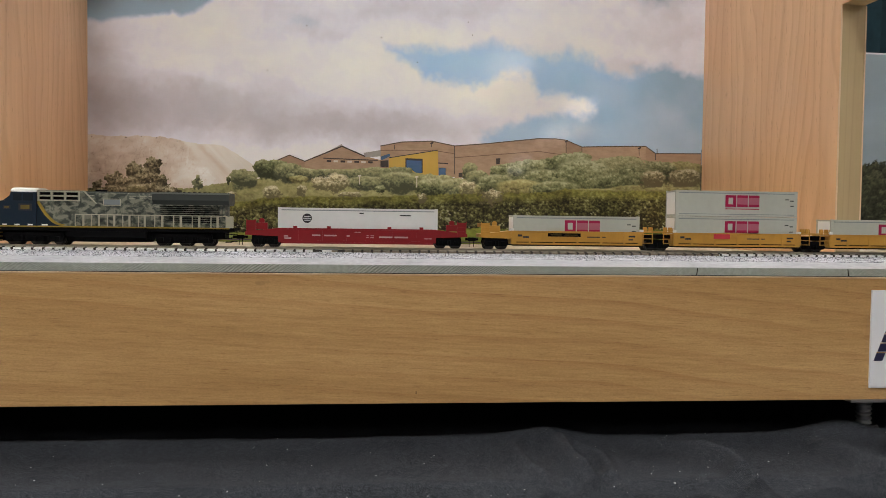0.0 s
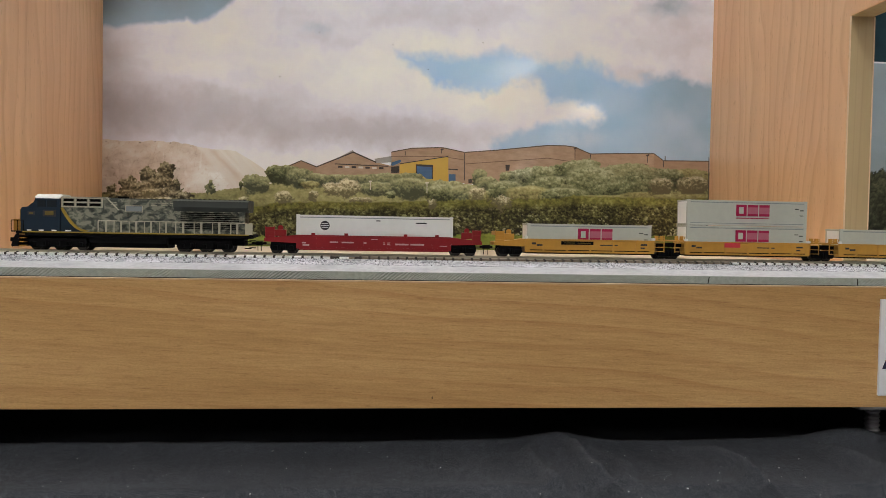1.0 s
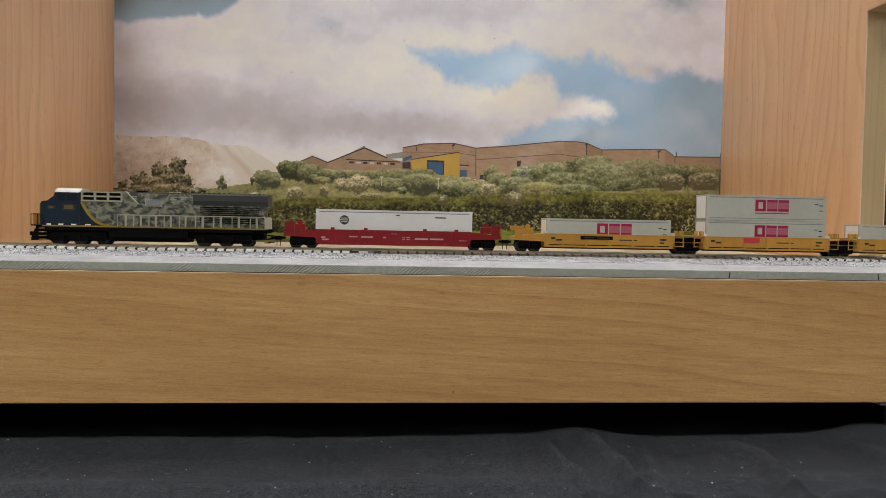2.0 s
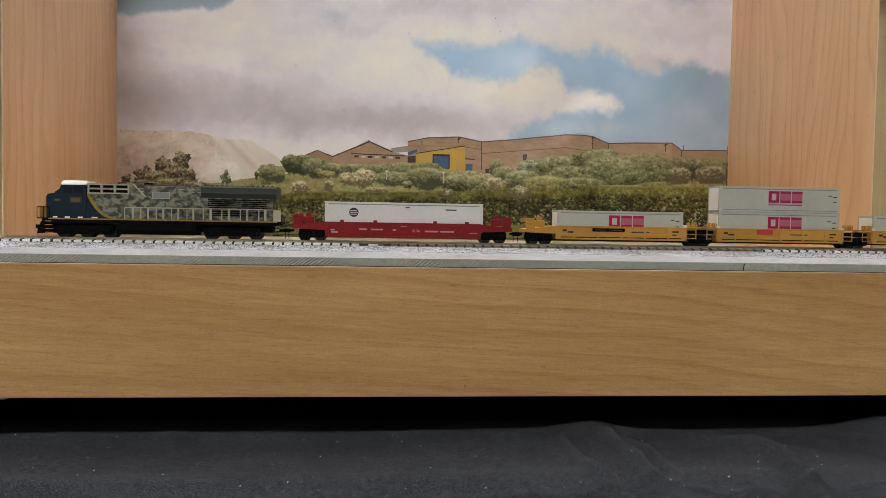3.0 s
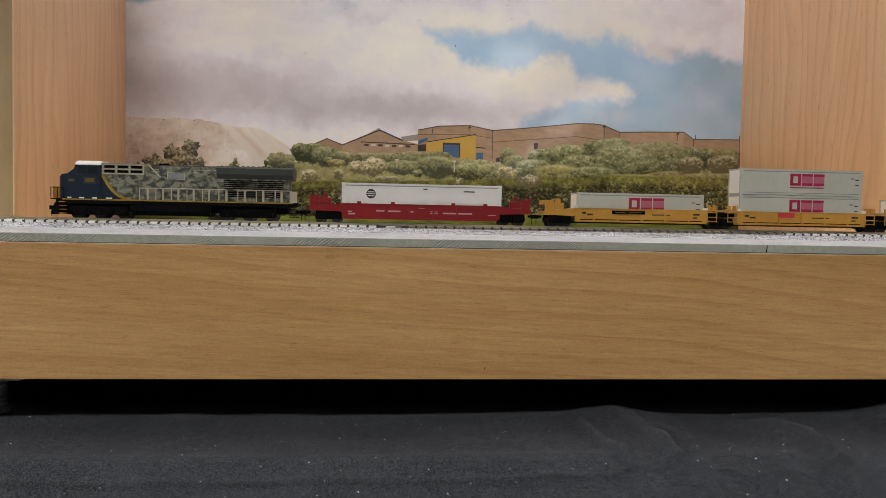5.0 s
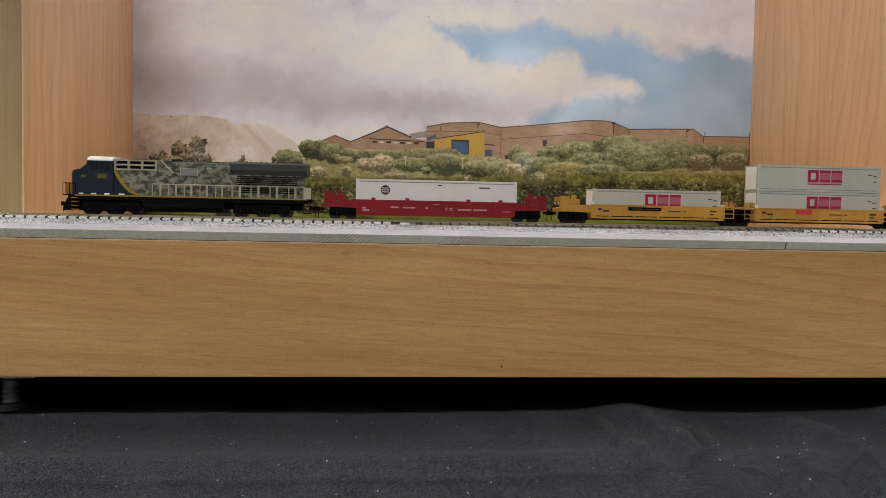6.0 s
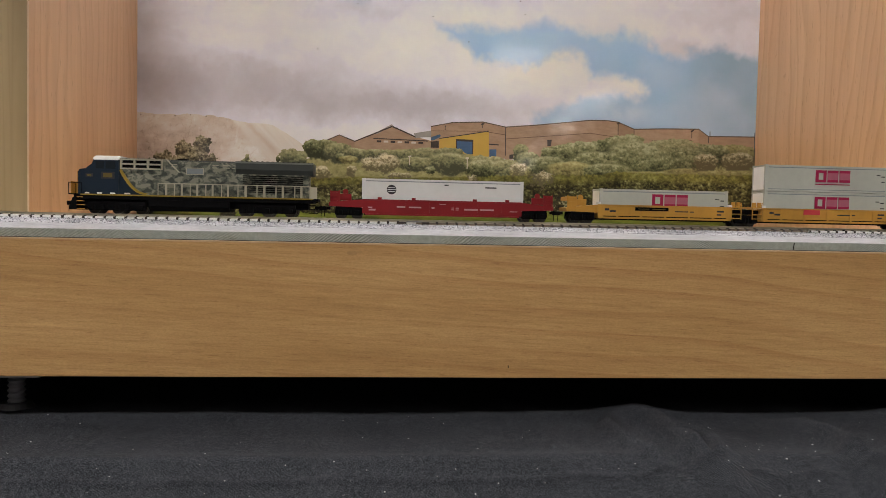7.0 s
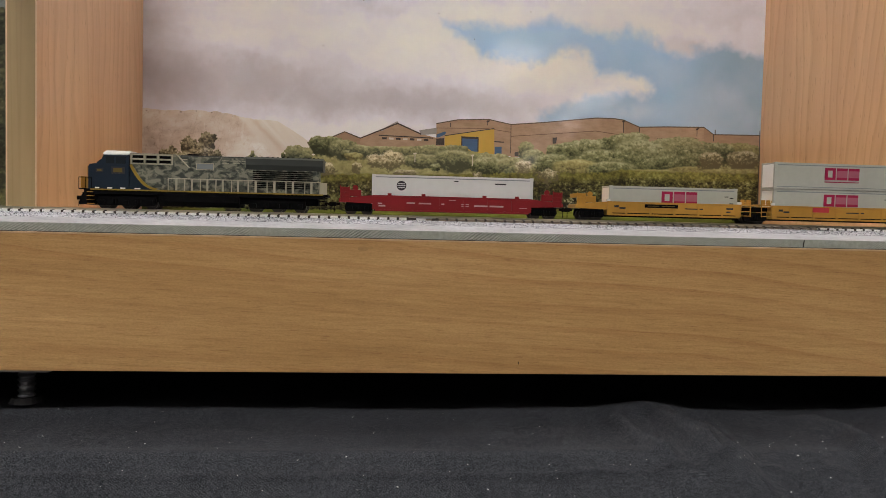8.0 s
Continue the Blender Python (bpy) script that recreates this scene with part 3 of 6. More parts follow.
def gloss(m, strength=0.23):
    """The laminate over the print: shiny, with a faint ripple (where the sheet's own mesh has none)."""
    k = Nodes(m)
    k.b.inputs["Roughness"].default_value = 0.42
    k.b.inputs["Specular IOR Level"].default_value = 0.25
    k.b.inputs["Coat Weight"].default_value = 0.8
    k.b.inputs["Coat Roughness"].default_value = 0.0
    k.b.inputs["Coat IOR"].default_value = 1.5
    if not strength:
        return m
    a = k.noise(k.coords((180, 180, 400)), 1.0, 0.6, 0.5, 0.0)
    x = k.n("ShaderNodeBump")
    x.inputs["Strength"].default_value = strength
    x.inputs["Distance"].default_value = 0.0002
    k.put(a, x.inputs["Height"])
    k.put(x.outputs["Normal"], k.b.inputs["Coat Normal"])
    return m


def ink(name, stops, scale, stretch=(1, 1, 1), detail=5):
    """Printed colour: a noise ramp."""
    m = mat(name)
    k = Nodes(m)
    a = k.noise(k.coords(stretch), scale, detail, 0.62)
    k.color(k.ramp(a, stops))
    return gloss(m)


def flat(name, corners, depth, material, parent, label=""):
    """A printed shape: corners in the print's grid, a hair's breadth above the sheet."""
    bm = bmesh.new()
    vs = [bm.verts.new((sheet(u, v)[0], YB - depth, sheet(u, v)[1])) for u, v in corners]
    f = bm.faces.new(vs)
    f.normal_update()
    if f.normal.y > 0:
        f.normal_flip()
    bmesh.ops.triangulate(bm, faces=[f])
    return part(name, bm, material, parent, label)


# the picture on the print, worked out on fine grids of ink
def tint(rgb):
    """Ink colour from an 8-bit one, with the hall's warm lamps balanced out."""
    return (np.array(rgb, dtype=float) / 255.0) ** 2.2 * np.array((1.38, 1.55, 1.78))


def lattice(U, V, size, seed):
    """Smooth value noise, 0 to 1, with cells of the given size (one number, or one each way)."""
    su, sv = size if isinstance(size, tuple) else (size, size)
    rnd = np.random.RandomState(seed).rand(256, 256)
    a, b = U / su + 1000.0, V / sv + 1000.0
    i, j = np.floor(a).astype(int), np.floor(b).astype(int)
    f, g = a - i, b - j
    f, g = f * f * (3 - 2 * f), g * g * (3 - 2 * g)
    at = lambda p, q: rnd[(i + p) % 256, (j + q) % 256]
    return (at(0, 0) * (1 - f) + at(1, 0) * f) * (1 - g) + (at(0, 1) * (1 - f) + at(1, 1) * f) * g


def cloudy(U, V, size, seed, octaves=5, keep=0.55):
    """Several octaves of lattice noise, about -1 to 1."""
    su, sv = size if isinstance(size, tuple) else (size, size)
    total, weight, w = 0.0, 0.0, 1.0
    for n in range(octaves):
        total = total + w * (lattice(U, V, (su / 2 ** n, sv / 2 ** n), seed + n) - 0.5)
        weight += w
        w *= keep
    return 3.2 * total / weight


def lumps(U, V, size, seed):
    """Rounded clumps: for each spot the clump's own chance number, the height within it, and the nearness of its rim."""
    rs = np.random.RandomState(seed)
    px, py, pr = rs.rand(256, 256), rs.rand(256, 256), rs.rand(256, 256)
    a, b = U / size + 500.0, V / (size * 0.8) + 500.0
    i, j = np.floor(a).astype(int), np.floor(b).astype(int)
    d1, d2 = np.full(U.shape, 9.0), np.full(U.shape, 9.0)
    own, up = np.zeros(U.shape), np.zeros(U.shape)
    for p in (-1, 0, 1):
        for q in (-1, 0, 1):
            m, n = (i + p) % 256, (j + q) % 256
            du, dv = a - (i + p + px[m, n]), b - (j + q + py[m, n])
            d = du * du + dv * dv
            near = d < d1
            d2 = np.where(near, d1, np.minimum(d2, d))
            own, up = np.where(near, pr[m, n], own), np.where(near, -dv, up)
            d1 = np.where(near, d, d1)
    return own, up, np.sqrt(d2) - np.sqrt(d1)


def grade(f, stops):
    """Colours for the numbers f, between stops (number, 8-bit colour)."""
    at = [s[0] for s in stops]
    cols = np.array([tint(s[1]) for s in stops])
    return np.stack([np.interp(f, at, cols[:, c]) for c in range(3)], axis=-1)


def inside(U, V, outline):
    """Distance to an outline, above nought inside it."""
    best, odd = np.full(U.shape, 1e9), np.zeros(U.shape, bool)
    for (a, b), (c, d) in zip(outline, outline[1:] + outline[:1]):
        du, dv = c - a, d - b
        t = np.clip(((U - a) * du + (V - b) * dv) / (du * du + dv * dv + 1e-9), 0, 1)
        best = np.minimum(best, (U - a - t * du) ** 2 + (V - b - t * dv) ** 2)
        if b != d:
            odd ^= ((b > V) != (d > V)) & (U < (c - a) * (V - b) / (d - b) + a)
    return np.where(odd, 1.0, -1.0) * np.sqrt(best)


def soft(x, a, b):
    t = np.clip((x - a) / (b - a), 0, 1)
    return t * t * (3 - 2 * t)


def over(under, top, alpha):
    return under + (top - under) * alpha[..., None]


def ripple(U, V):
    """Unevenness of the laminate, in metres: long flat wavelets."""
    return 1.0e-5 * cloudy(U, V, (5.8, 2.6), 501, 2, 0.25) + 0.7e-5 * cloudy(U, V, (60, 30), 511, 2, 0.4)


def print_layer(name, U, V, colour, alpha, depth, parent, label, kind=""):
    """A grid of ink as one flat mesh; spots that are left bare have no face."""
    n, m = U.shape[1], U.shape[0]
    w = 1.0 - 6.37560e-5 * U - 2.46893e-5 * V
    X = np.clip((5.52332e-4 * U + 5.90762e-6 * V - 0.3720725) / w, XL - 0.004, XR + 0.004)
    Z = (-7.7e-8 * U - 5.571036e-4 * V + 0.3340815) / w
    co = np.stack([X, YB - depth - ripple(U, V), Z], axis=-1).reshape(-1, 3)
    idx = np.arange(n * m).reshape(m, n)
    quads = np.stack([idx[:-1, :-1], idx[1:, :-1], idx[1:, 1:], idx[:-1, 1:]], axis=-1).reshape(-1, 4)
    full = alpha.reshape(-1)[quads].mean(axis=1) > 0.5
    quads = quads[full]
    used = np.zeros(n * m, bool)
    used[quads.reshape(-1)] = True
    renum = np.cumsum(used) - 1
    me = bpy.data.meshes.new(name)
    me.from_pydata(co[used], [], renum[quads])
    me.polygons.foreach_set("use_smooth", np.ones(len(me.polygons), dtype=bool))
    rgba = np.ones((int(used.sum()), 4), dtype=np.float32)
    rgba[:, :3] = np.clip(colour.reshape(-1, 3)[used], 0, 1)
    me.attributes.new("ink", "FLOAT_COLOR", "POINT").data.foreach_set("color", rgba.ravel())
    me.materials.append(INK_PRINT)
    ob = new(name, me)
    ob.parent = parent
    return tagged(ob, label, kind=kind)


def print_ink():
    """Inks laid down as the grid says, with a little print grain."""
    m = mat("printed_picture")
    k = Nodes(m)
    c = k.n("ShaderNodeAttribute", attribute_name="ink").outputs["Color"]
    g = k.noise(k.coords(), 1500.0, 2, 0.6)
    k.color(k.mix(1.0, c, k.ramp(g, [(0.3, (0.982, 0.982, 0.982)), (0.7, (1.018, 1.018, 1.018))]), "MULTIPLY"))
    return gloss(m, 0.0)


INK_PRINT = print_ink()


def grid_of(u0, u1, v0, v1, step):
    return np.meshgrid(np.arange(u0, u1 + step, step), np.arange(v0, v1 + step, step))


def printed_sky(parent):
    """Broad grey-white clouds with a gap of blue sky."""
    U, V = grid_of(120, 1290, -200, 332, 1.05)
    wu, wv = U + 9 * cloudy(U, V, 40, 5, 4) + 4 * cloudy(U, V, 12, 6, 3), V + 7 * cloudy(U, V, 40, 15, 4) + 4 * cloudy(U, V, 12, 16, 3)
    gap = [(690, 88), (740, 86), (780, 92), (822, 96), (848, 83), (880, 75), (905, 86), (940, 101), (985, 106), (1003, 95), (1030, 101), (1060, 122),
           (1085, 139), (1122, 141), (1147, 122), (1172, 117), (1200, 131), (1300, 146), (1300, 330), (850, 330), (862, 240), (900, 229), (936, 210),
           (990, 205), (1030, 207), (1052, 196), (1040, 178), (1002, 170), (962, 168), (948, 152), (935, 130), (905, 133), (872, 146), (830, 151), (790, 146), (752, 140), (742, 128), (712, 116)]
    corner = [(100, 34), (165, 35), (182, 37), (236, 31), (272, 28), (300, 25), (306, 20), (322, 28), (346, 22), (360, 11), (376, 2), (392, -12), (420, -60), (420, -120), (100, -120)]
    d = inside(wu, wv, gap)
    up = soft(V, 60, 150)
    blue = soft(d, -17 + 5 * up, 15 - 2 * up) * (0.92 + 0.12 * cloudy(U, V, 70, 31, 4))
    blue = np.maximum(blue, soft(inside(0.65 * U + 0.35 * wu, 0.65 * V + 0.35 * wv, corner), -7, 5) * 0.95)
    for a, b, c, e, w in ((540, 42, 26, 11, 0.35), (1172, -2, 34, 12, 0.7), (712, 100, 24, 16, 0.3), (600, -70, 150, 40, 0.8), (1000, -60, 90, 30, 0.6)):
        blue = np.maximum(blue, w * np.exp(-((wu - a) / c) ** 2 - ((wv - b) / e) ** 2))
    haze = np.exp(-((U - 1010) / 60) ** 2 - ((V - 235) / 16) ** 2) * 0.45 + np.exp(-((U - 1075) / 45) ** 2 - ((V - 165) / 30) ** 2) * 0.1
    blue = np.clip(blue - haze * soft(cloudy(U, V, 50, 77, 5), -0.6, 0.9), 0, 1)
    grey = lambda a, b, c, e: np.exp(-((U - a) / c) ** 2 - ((wv - b) / e) ** 2)
    shade = 0.50 * grey(180, 185, 120, 58) + 0.22 * grey(400, 215, 200, 34) + 0.22 * grey(560, 230, 170, 30) + 0.24 * grey(160, 90, 90, 70) + 0.30 * grey(700, 225, 150, 26)
    shade += 0.26 * grey(1210, 60, 90, 90) + 0.2 * grey(1090, 128, 120, 18) + 0.22 * grey(560, 62, 70, 16) + 0.14 * grey(640, 20, 120, 26) + 0.12 * grey(860, 20, 110, 30)
    shade -= 0.16 * grey(860, 165, 90, 24) + 0.12 * grey(640, 130, 90, 40) + 0.12 * grey(780, 70, 90, 20)
    shade += 0.30 * grey(300, 178, 150, 38) + 0.16 * grey(450, 175, 120, 34)
    shade += 0.11 * cloudy(wu, wv, (120, 60), 41, 6) + 0.06 * cloudy(wu, wv, 26, 47, 4)
    cloud = grade(shade, [(-0.2, (218, 211, 211)), (0.05, (208, 200, 200)), (0.4, (181, 171, 171)), (0.8, (156, 146, 146)), (1.2, (138, 130, 130))])
    depth = (V + 30) / 300 + 0.06 * cloudy(U, V, 90, 61, 4)
    clear = grade(depth, [(0.0, (112, 124, 130)), (0.2, (132, 152, 164)), (0.42, (150, 178, 200)), (0.66, (145, 172, 192)), (0.95, (146, 168, 184))])
    # duller blue to the east: shade by the side wall, painted into the sky
    east = soft(U + 20 * cloudy(U, V, 80, 91, 3), 1060, 1240)
    clear = over(clear, np.broadcast_to(tint((124, 142, 153)), clear.shape), east * 0.8)
    west = soft(-U, -260, -150) * soft(-V, -40, 10)
    clear = over(clear, np.broadcast_to(tint((92, 100, 102)), clear.shape), west * 0.8)
    picture = over(cloud, clear, blue)
    return print_layer("printed_sky", U, V, picture, np.ones(U.shape), 0.0, parent, "printed blue sky with broad pale grey clouds")


def printed_heap(parent):
    """The white spoil heap, scarred and gullied, with its smooth slope."""
    U, V = grid_of(148, 488, 232, 346, 0.5)
    heap = [(140, 350), (140, 240), (178, 241), (215, 243), (246, 241.5), (285, 244), (318, 250), (352, 256.5), (384, 258), (396, 260), (420, 274), (440, 287), (462, 303), (484, 318), (470, 326), (410, 328), (330, 345)]
    edge = inside(U, V + 1.6 * cloudy(U, V, 12, 3, 3) * soft(-U, -380, -340), heap)
    rough = cloudy(U, V, (26, 14), 8, 6, 0.62)
    cracks = np.abs(cloudy(U + 0.5 * V, V, (9, 15), 12, 3, 0.6))
    f = 0.50 + 0.17 * rough + 0.16 * cloudy(U, V, (60, 40), 22, 3) + 0.14 * soft(U, 250, 330) - 0.15 * soft(-cracks, -0.10, 0.0) - 0.06 * soft(-U, -200, -150)
    pale = soft(np.sin(U * 0.35 + 3 * cloudy(U, V, 30, 2, 2)) * cloudy(U, V, (6, 18), 55, 4), 0.25, 0.8)
    f += 0.10 * pale * soft(-V, -322, -290)
    face = soft((U - 392) * 0.62 + (296 - V) * 0.55 + 16 + 2 * cloudy(U, V, 14, 61, 3), -4, 5)
    streak = cloudy((U - 340) - 0.95 * (V - 258), V + U, (5, 90), 71, 4)
    f = f * (1 - face) + face * (0.80 + 0.05 * streak - 0.002 * (V - 262))
    band = np.exp(-(((U - 352) - 0.98 * (V - 257) + 2 * cloudy(U, V, 10, 63, 3)) / 7.0) ** 2) * soft(V, 252, 262) * soft(-V, -325, -300)
    f -= 0.24 * band * (0.75 + 0.25 * streak)
    colour = grade(f, [(0.1, (122, 104, 90)), (0.35, (166, 145, 128)), (0.55, (186, 167, 150)), (0.75, (198, 186, 172)), (1.0, (216, 209, 198))])
    marks = soft(cloudy(U, V, (4, 3), 83, 2), 0.78, 1.1) * soft(-np.abs(edge - 2.5), -3.0, -1.0) * soft(-U, -330, -300)
    colour = over(colour, np.broadcast_to(tint((72, 62, 55)), colour.shape), marks * 0.8)
    return print_layer("printed_heap", U, V, colour, (edge > 0).astype(float), 0.0003, parent, "printed white spoil heap")


def printed_landscape(parent):
    """Field, bushes, thorn trees, clipped hedge and mown verge, from back to front."""
    U, V = grid_of(150, 1246, 262, 437.5, 0.8)
    rng = random.Random(19)
    leaf = cloudy(U, V, 3.4, 201, 3, 0.7)
    tuft = cloudy(U, V, (7, 5), 211, 4, 0.65)
    own_a, up_a, rim_a = lumps(U + 2 * tuft, V + 2 * tuft, 15, 221)
    own_b, up_b, rim_b = lumps(U + leaf, V + leaf, 6.5, 231)
    crown = 0.13 * (own_a - 0.5) + 0.13 * up_a + 0.06 * up_b + 0.05 * (own_b - 0.5) - 0.05 * soft(-rim_a, -0.16, 0.0) + 0.11 * leaf + 0.10 * tuft + 0.07 * cloudy(U, V, 2.2, 217, 2, 0.7)
    # rough field
    top = np.interp(U, [150, 205, 300, 345, 400, 440, 478, 510, 560, 640, 690, 720, 760, 820, 870, 900, 1246], [334, 336, 337, 334, 326, 322, 316, 303, 303, 301, 300, 304, 313, 318, 312, 300, 300])
    alpha = soft(V - top + 1.4 * tuft, -1.0, 1.0)
    f = 0.5 + 0.13 * cloudy(U, V, (44, 10), 241, 5) + 0.11 * tuft * soft(V, 300, 345) + 0.08 * leaf + 0.06 * soft(-V, -340, -315) + 0.10 * soft(U, 420, 640) - 0.22 * soft(-U, -230, -150)
    colour = grade(f, [(0.15, (72, 66, 42)), (0.42, (107, 100, 65)), (0.62, (133, 124, 82)), (0.9, (158, 149, 104))])
    colour = over(colour, np.broadcast_to(tint((70, 52, 40)), colour.shape), 0.6 * soft(-np.abs(V - 355 - 0.012 * (U - 150)), -1.2, -0.5) * soft(-U, -215, -180))

    def bush(u, v, ru, rv, tone, stops, ragged=0.16):
        """A mound with an uneven outline: lit crowns above, dark hollows below."""
        nonlocal colour, alpha
        x, y = (U - u) / ru, (V - v) / rv
        r = np.sqrt(x * x + np.where(y > 0, 0.55 * y, y) ** 2) + ragged * (0.55 * tuft + 0.45 * leaf) + 0.10 * cloudy(U + 31 * u, V, ru * 0.5, 251, 2)
        a = soft(-r, -1.16, -0.86)
        f = tone - 0.05 + 0.95 * crown + 0.08 * leaf + 0.05 * tuft - 0.36 * np.clip(y, -1, 1) + 0.04 * x * rng.choice((-1, 1)) + 0.05 * soft(r, 0.5, 1.0) * soft(-y, 0, 0.5)
        colour = over(colour, grade(f, stops), a)
        alpha = np.maximum(alpha, a)

    green = [(0.1, (46, 47, 31)), (0.35, (84, 84, 56)), (0.6, (117, 114, 80)), (0.9, (160, 154, 118))]
    grey_green = [(0.1, (62, 62, 46)), (0.35, (98, 96, 68)), (0.6, (128, 122, 86)), (0.9, (160, 152, 114))]
    olive = [(0.1, (78, 70, 44)), (0.4, (118, 108, 69)), (0.7, (143, 132, 87)), (0.95, (164, 155, 110))]
    bloom_and_glare = [(0.2, (88, 79, 56)), (0.42, (120, 109, 79)), (0.6, (152, 138, 106)), (0.85, (186, 172, 142))]
    thorn = [(0.12, (44, 39, 28)), (0.4, (86, 77, 57)), (0.65, (124, 112, 86)), (0.95, (164, 151, 122))]
    far = [(470, 297, 18, 12, 0.34, green), (490, 297, 20, 13, 0.38, green), (515, 304, 26, 13, 0.40, grey_green), (545, 308, 22, 9, 0.44, grey_green), (516, 314, 8, 5, 0.5, green), (530, 318, 16, 5, 0.56, olive),
           (590, 308, 40, 7, 0.44, grey_green), (660, 310, 42, 12, 0.44, grey_green), (705, 305, 26, 8, 0.42, grey_green), (655, 324, 44, 9, 0.5, grey_green), (708, 320, 36, 14, 0.46, grey_green)]
    middle = [(833, 303, 14, 13, 0.46, grey_green), (846, 316, 20, 12, 0.48, grey_green), (760, 322, 26, 11, 0.44, grey_green), (786, 322, 22, 10, 0.46, grey_green), (765, 332, 30, 14, 0.48, green), (810, 330, 28, 11, 0.54, grey_green),
              (674, 336, 9, 5, 0.48, green), (845, 338, 30, 9, 0.54, olive)]
    east = [(1205, 304, 44, 16, 0.42, olive), (1160, 304, 36, 16, 0.42, green), (1100, 296, 48, 18, 0.50, grey_green), (900, 306, 30, 15, 0.46, green), (965, 298, 34, 15, 0.44, green), (935, 303, 34, 18, 0.48, green),
            (1012, 290, 42, 18, 0.50, green), (880, 326, 34, 15, 0.46, green), (1075, 310, 40, 26, 0.44, grey_green), (1120, 318, 40, 24, 0.38, green), (960, 322, 44, 18, 0.46, green), (920, 332, 44, 12, 0.54, olive),
            (1032, 320, 54, 36, 0.50, green), (1090, 330, 40, 20, 0.34, green), (985, 336, 44, 12, 0.48, green), (1140, 340, 60, 10, 0.42, olive), (1045, 344, 60, 8, 0.5, olive)]
    small = [(429, 314, 21, 13, 0.42, grey_green), (446, 316, 12, 10, 0.46, grey_green), (406, 319, 3.5, 6, 0.36, green), (352, 325, 9, 7, 0.46, grey_green), (352, 317, 4.5, 5, 0.46, grey_green)]
    for u, v, ru, rv, tone, stops in far + middle + east + small:
        bush(u, v, ru, rv, tone, stops, 0.16 if ru > 10 else 0.45)
    for u, v, ru, rv, tone in ((597, 322, 23, 12, 0.60), (567, 324, 14, 8, 0.52), (576, 328, 20, 6, 0.5), (483, 342, 16, 11, 0.58), (536, 338, 9, 8, 0.54), (1158, 317, 22, 12, 0.44), (1214, 316, 28, 13, 0.42), (828, 332, 15, 9, 0.52), (410, 346, 9, 5, 0.52), (620, 346, 22, 4, 0.58)):
        bush(u, v, ru, rv, tone - 0.04 + 0.16 * leaf, bloom_and_glare, 0.42)
    bush(1190, 345, 80, 11, 0.40, olive)
    # thorn trees before the heap, ragged and open
    for u, v, ru, rv, tone in ((272, 296, 15, 18, 0.36), (281, 297, 6, 14, 0.20), (240, 304, 15, 14, 0.42), (205, 318, 17, 13, 0.46), (176, 328, 9, 8, 0.40), (255, 315, 24, 14, 0.36), (225, 328, 32, 12, 0.42), (282, 322, 18, 13, 0.32), (262, 338, 40, 12, 0.42), (205, 340, 36, 9, 0.46), (300, 340, 18, 8, 0.42)):
        bush(u, v, ru, rv, tone + 0.10 * tuft + 0.20 * leaf, thorn, 0.55)
    for u, v, ru, rv in ((206, 353, 30, 6), (262, 348, 34, 5), (300, 356, 26, 3), (245, 335, 14, 6)):
        bush(u, v, ru, rv, 0.46 + 0.26 * leaf, bloom_and_glare, 0.8)
    # the fade right of u 880 puts the shade near the right wall into the ink
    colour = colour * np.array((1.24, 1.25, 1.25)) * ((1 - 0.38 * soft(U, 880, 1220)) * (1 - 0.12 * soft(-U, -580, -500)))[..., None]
    # hedge
    htop = np.interp(U, [150, 300, 440, 465, 545, 640, 780, 870, 960, 1000, 1080, 1246], [362, 361, 359, 353, 350, 351, 347, 345, 344, 337, 340, 342])
    hbot = np.interp(U, [150, 330, 640, 760, 850, 980, 1246], [412, 413, 413, 410, 406, 410, 408])
    q = (V - htop) / (hbot - htop)
    a = soft(V - htop + 2.2 * tuft + 1.2 * leaf, -1.5, 1.5)
    own_c, up_c, rim_c = lumps(U + 2 * leaf, V + 2 * leaf, 7.5, 261)
    own_d, up_d, rim_d = lumps(U + leaf, V + leaf, 3.4, 271)
    clump = cloudy(U, V, (26, 30), 281, 3)
    f = 0.47 - 0.15 * soft(q, 0.15, 1.0) + 0.16 * clump + 0.10 * up_c + 0.16 * (own_c - 0.5) - 0.06 * soft(-rim_c, -0.22, 0) + 0.10 * up_d + 0.26 * (own_d - 0.45) + 0.24 * leaf + 0.14 * tuft
    # hedge leaves darkened rightwards too, as painted wall shade
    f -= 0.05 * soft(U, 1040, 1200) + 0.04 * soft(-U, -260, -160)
    leaves = grade(f, [(0.05, (22, 19, 12)), (0.3, (45, 40, 23)), (0.5, (74, 68, 38)), (0.72, (108, 101, 64)), (0.95, (150, 143, 104))])
    crest = soft(-q, -0.30, -0.10) * (0.85 + 0.25 * tuft)
    # crest likewise: its right-end drop is shade laid into the colour
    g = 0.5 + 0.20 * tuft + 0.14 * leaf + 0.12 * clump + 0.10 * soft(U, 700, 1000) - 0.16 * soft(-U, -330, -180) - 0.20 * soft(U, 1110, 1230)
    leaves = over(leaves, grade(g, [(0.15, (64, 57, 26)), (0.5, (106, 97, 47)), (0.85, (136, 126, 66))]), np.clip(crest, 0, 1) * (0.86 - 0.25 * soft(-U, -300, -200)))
    specks = soft(own_d + 0.35 * cloudy(U, V, 34, 291, 2), 0.93, 1.02) * soft(rim_d, 0.1, 0.3) * soft(q, 0.3, 0.5)
    leaves = leaves * np.array((0.95, 1.0, 0.95))
    leaves = over(leaves, np.broadcast_to(tint((150, 142, 110)), leaves.shape), 0.75 * specks)
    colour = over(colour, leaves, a)
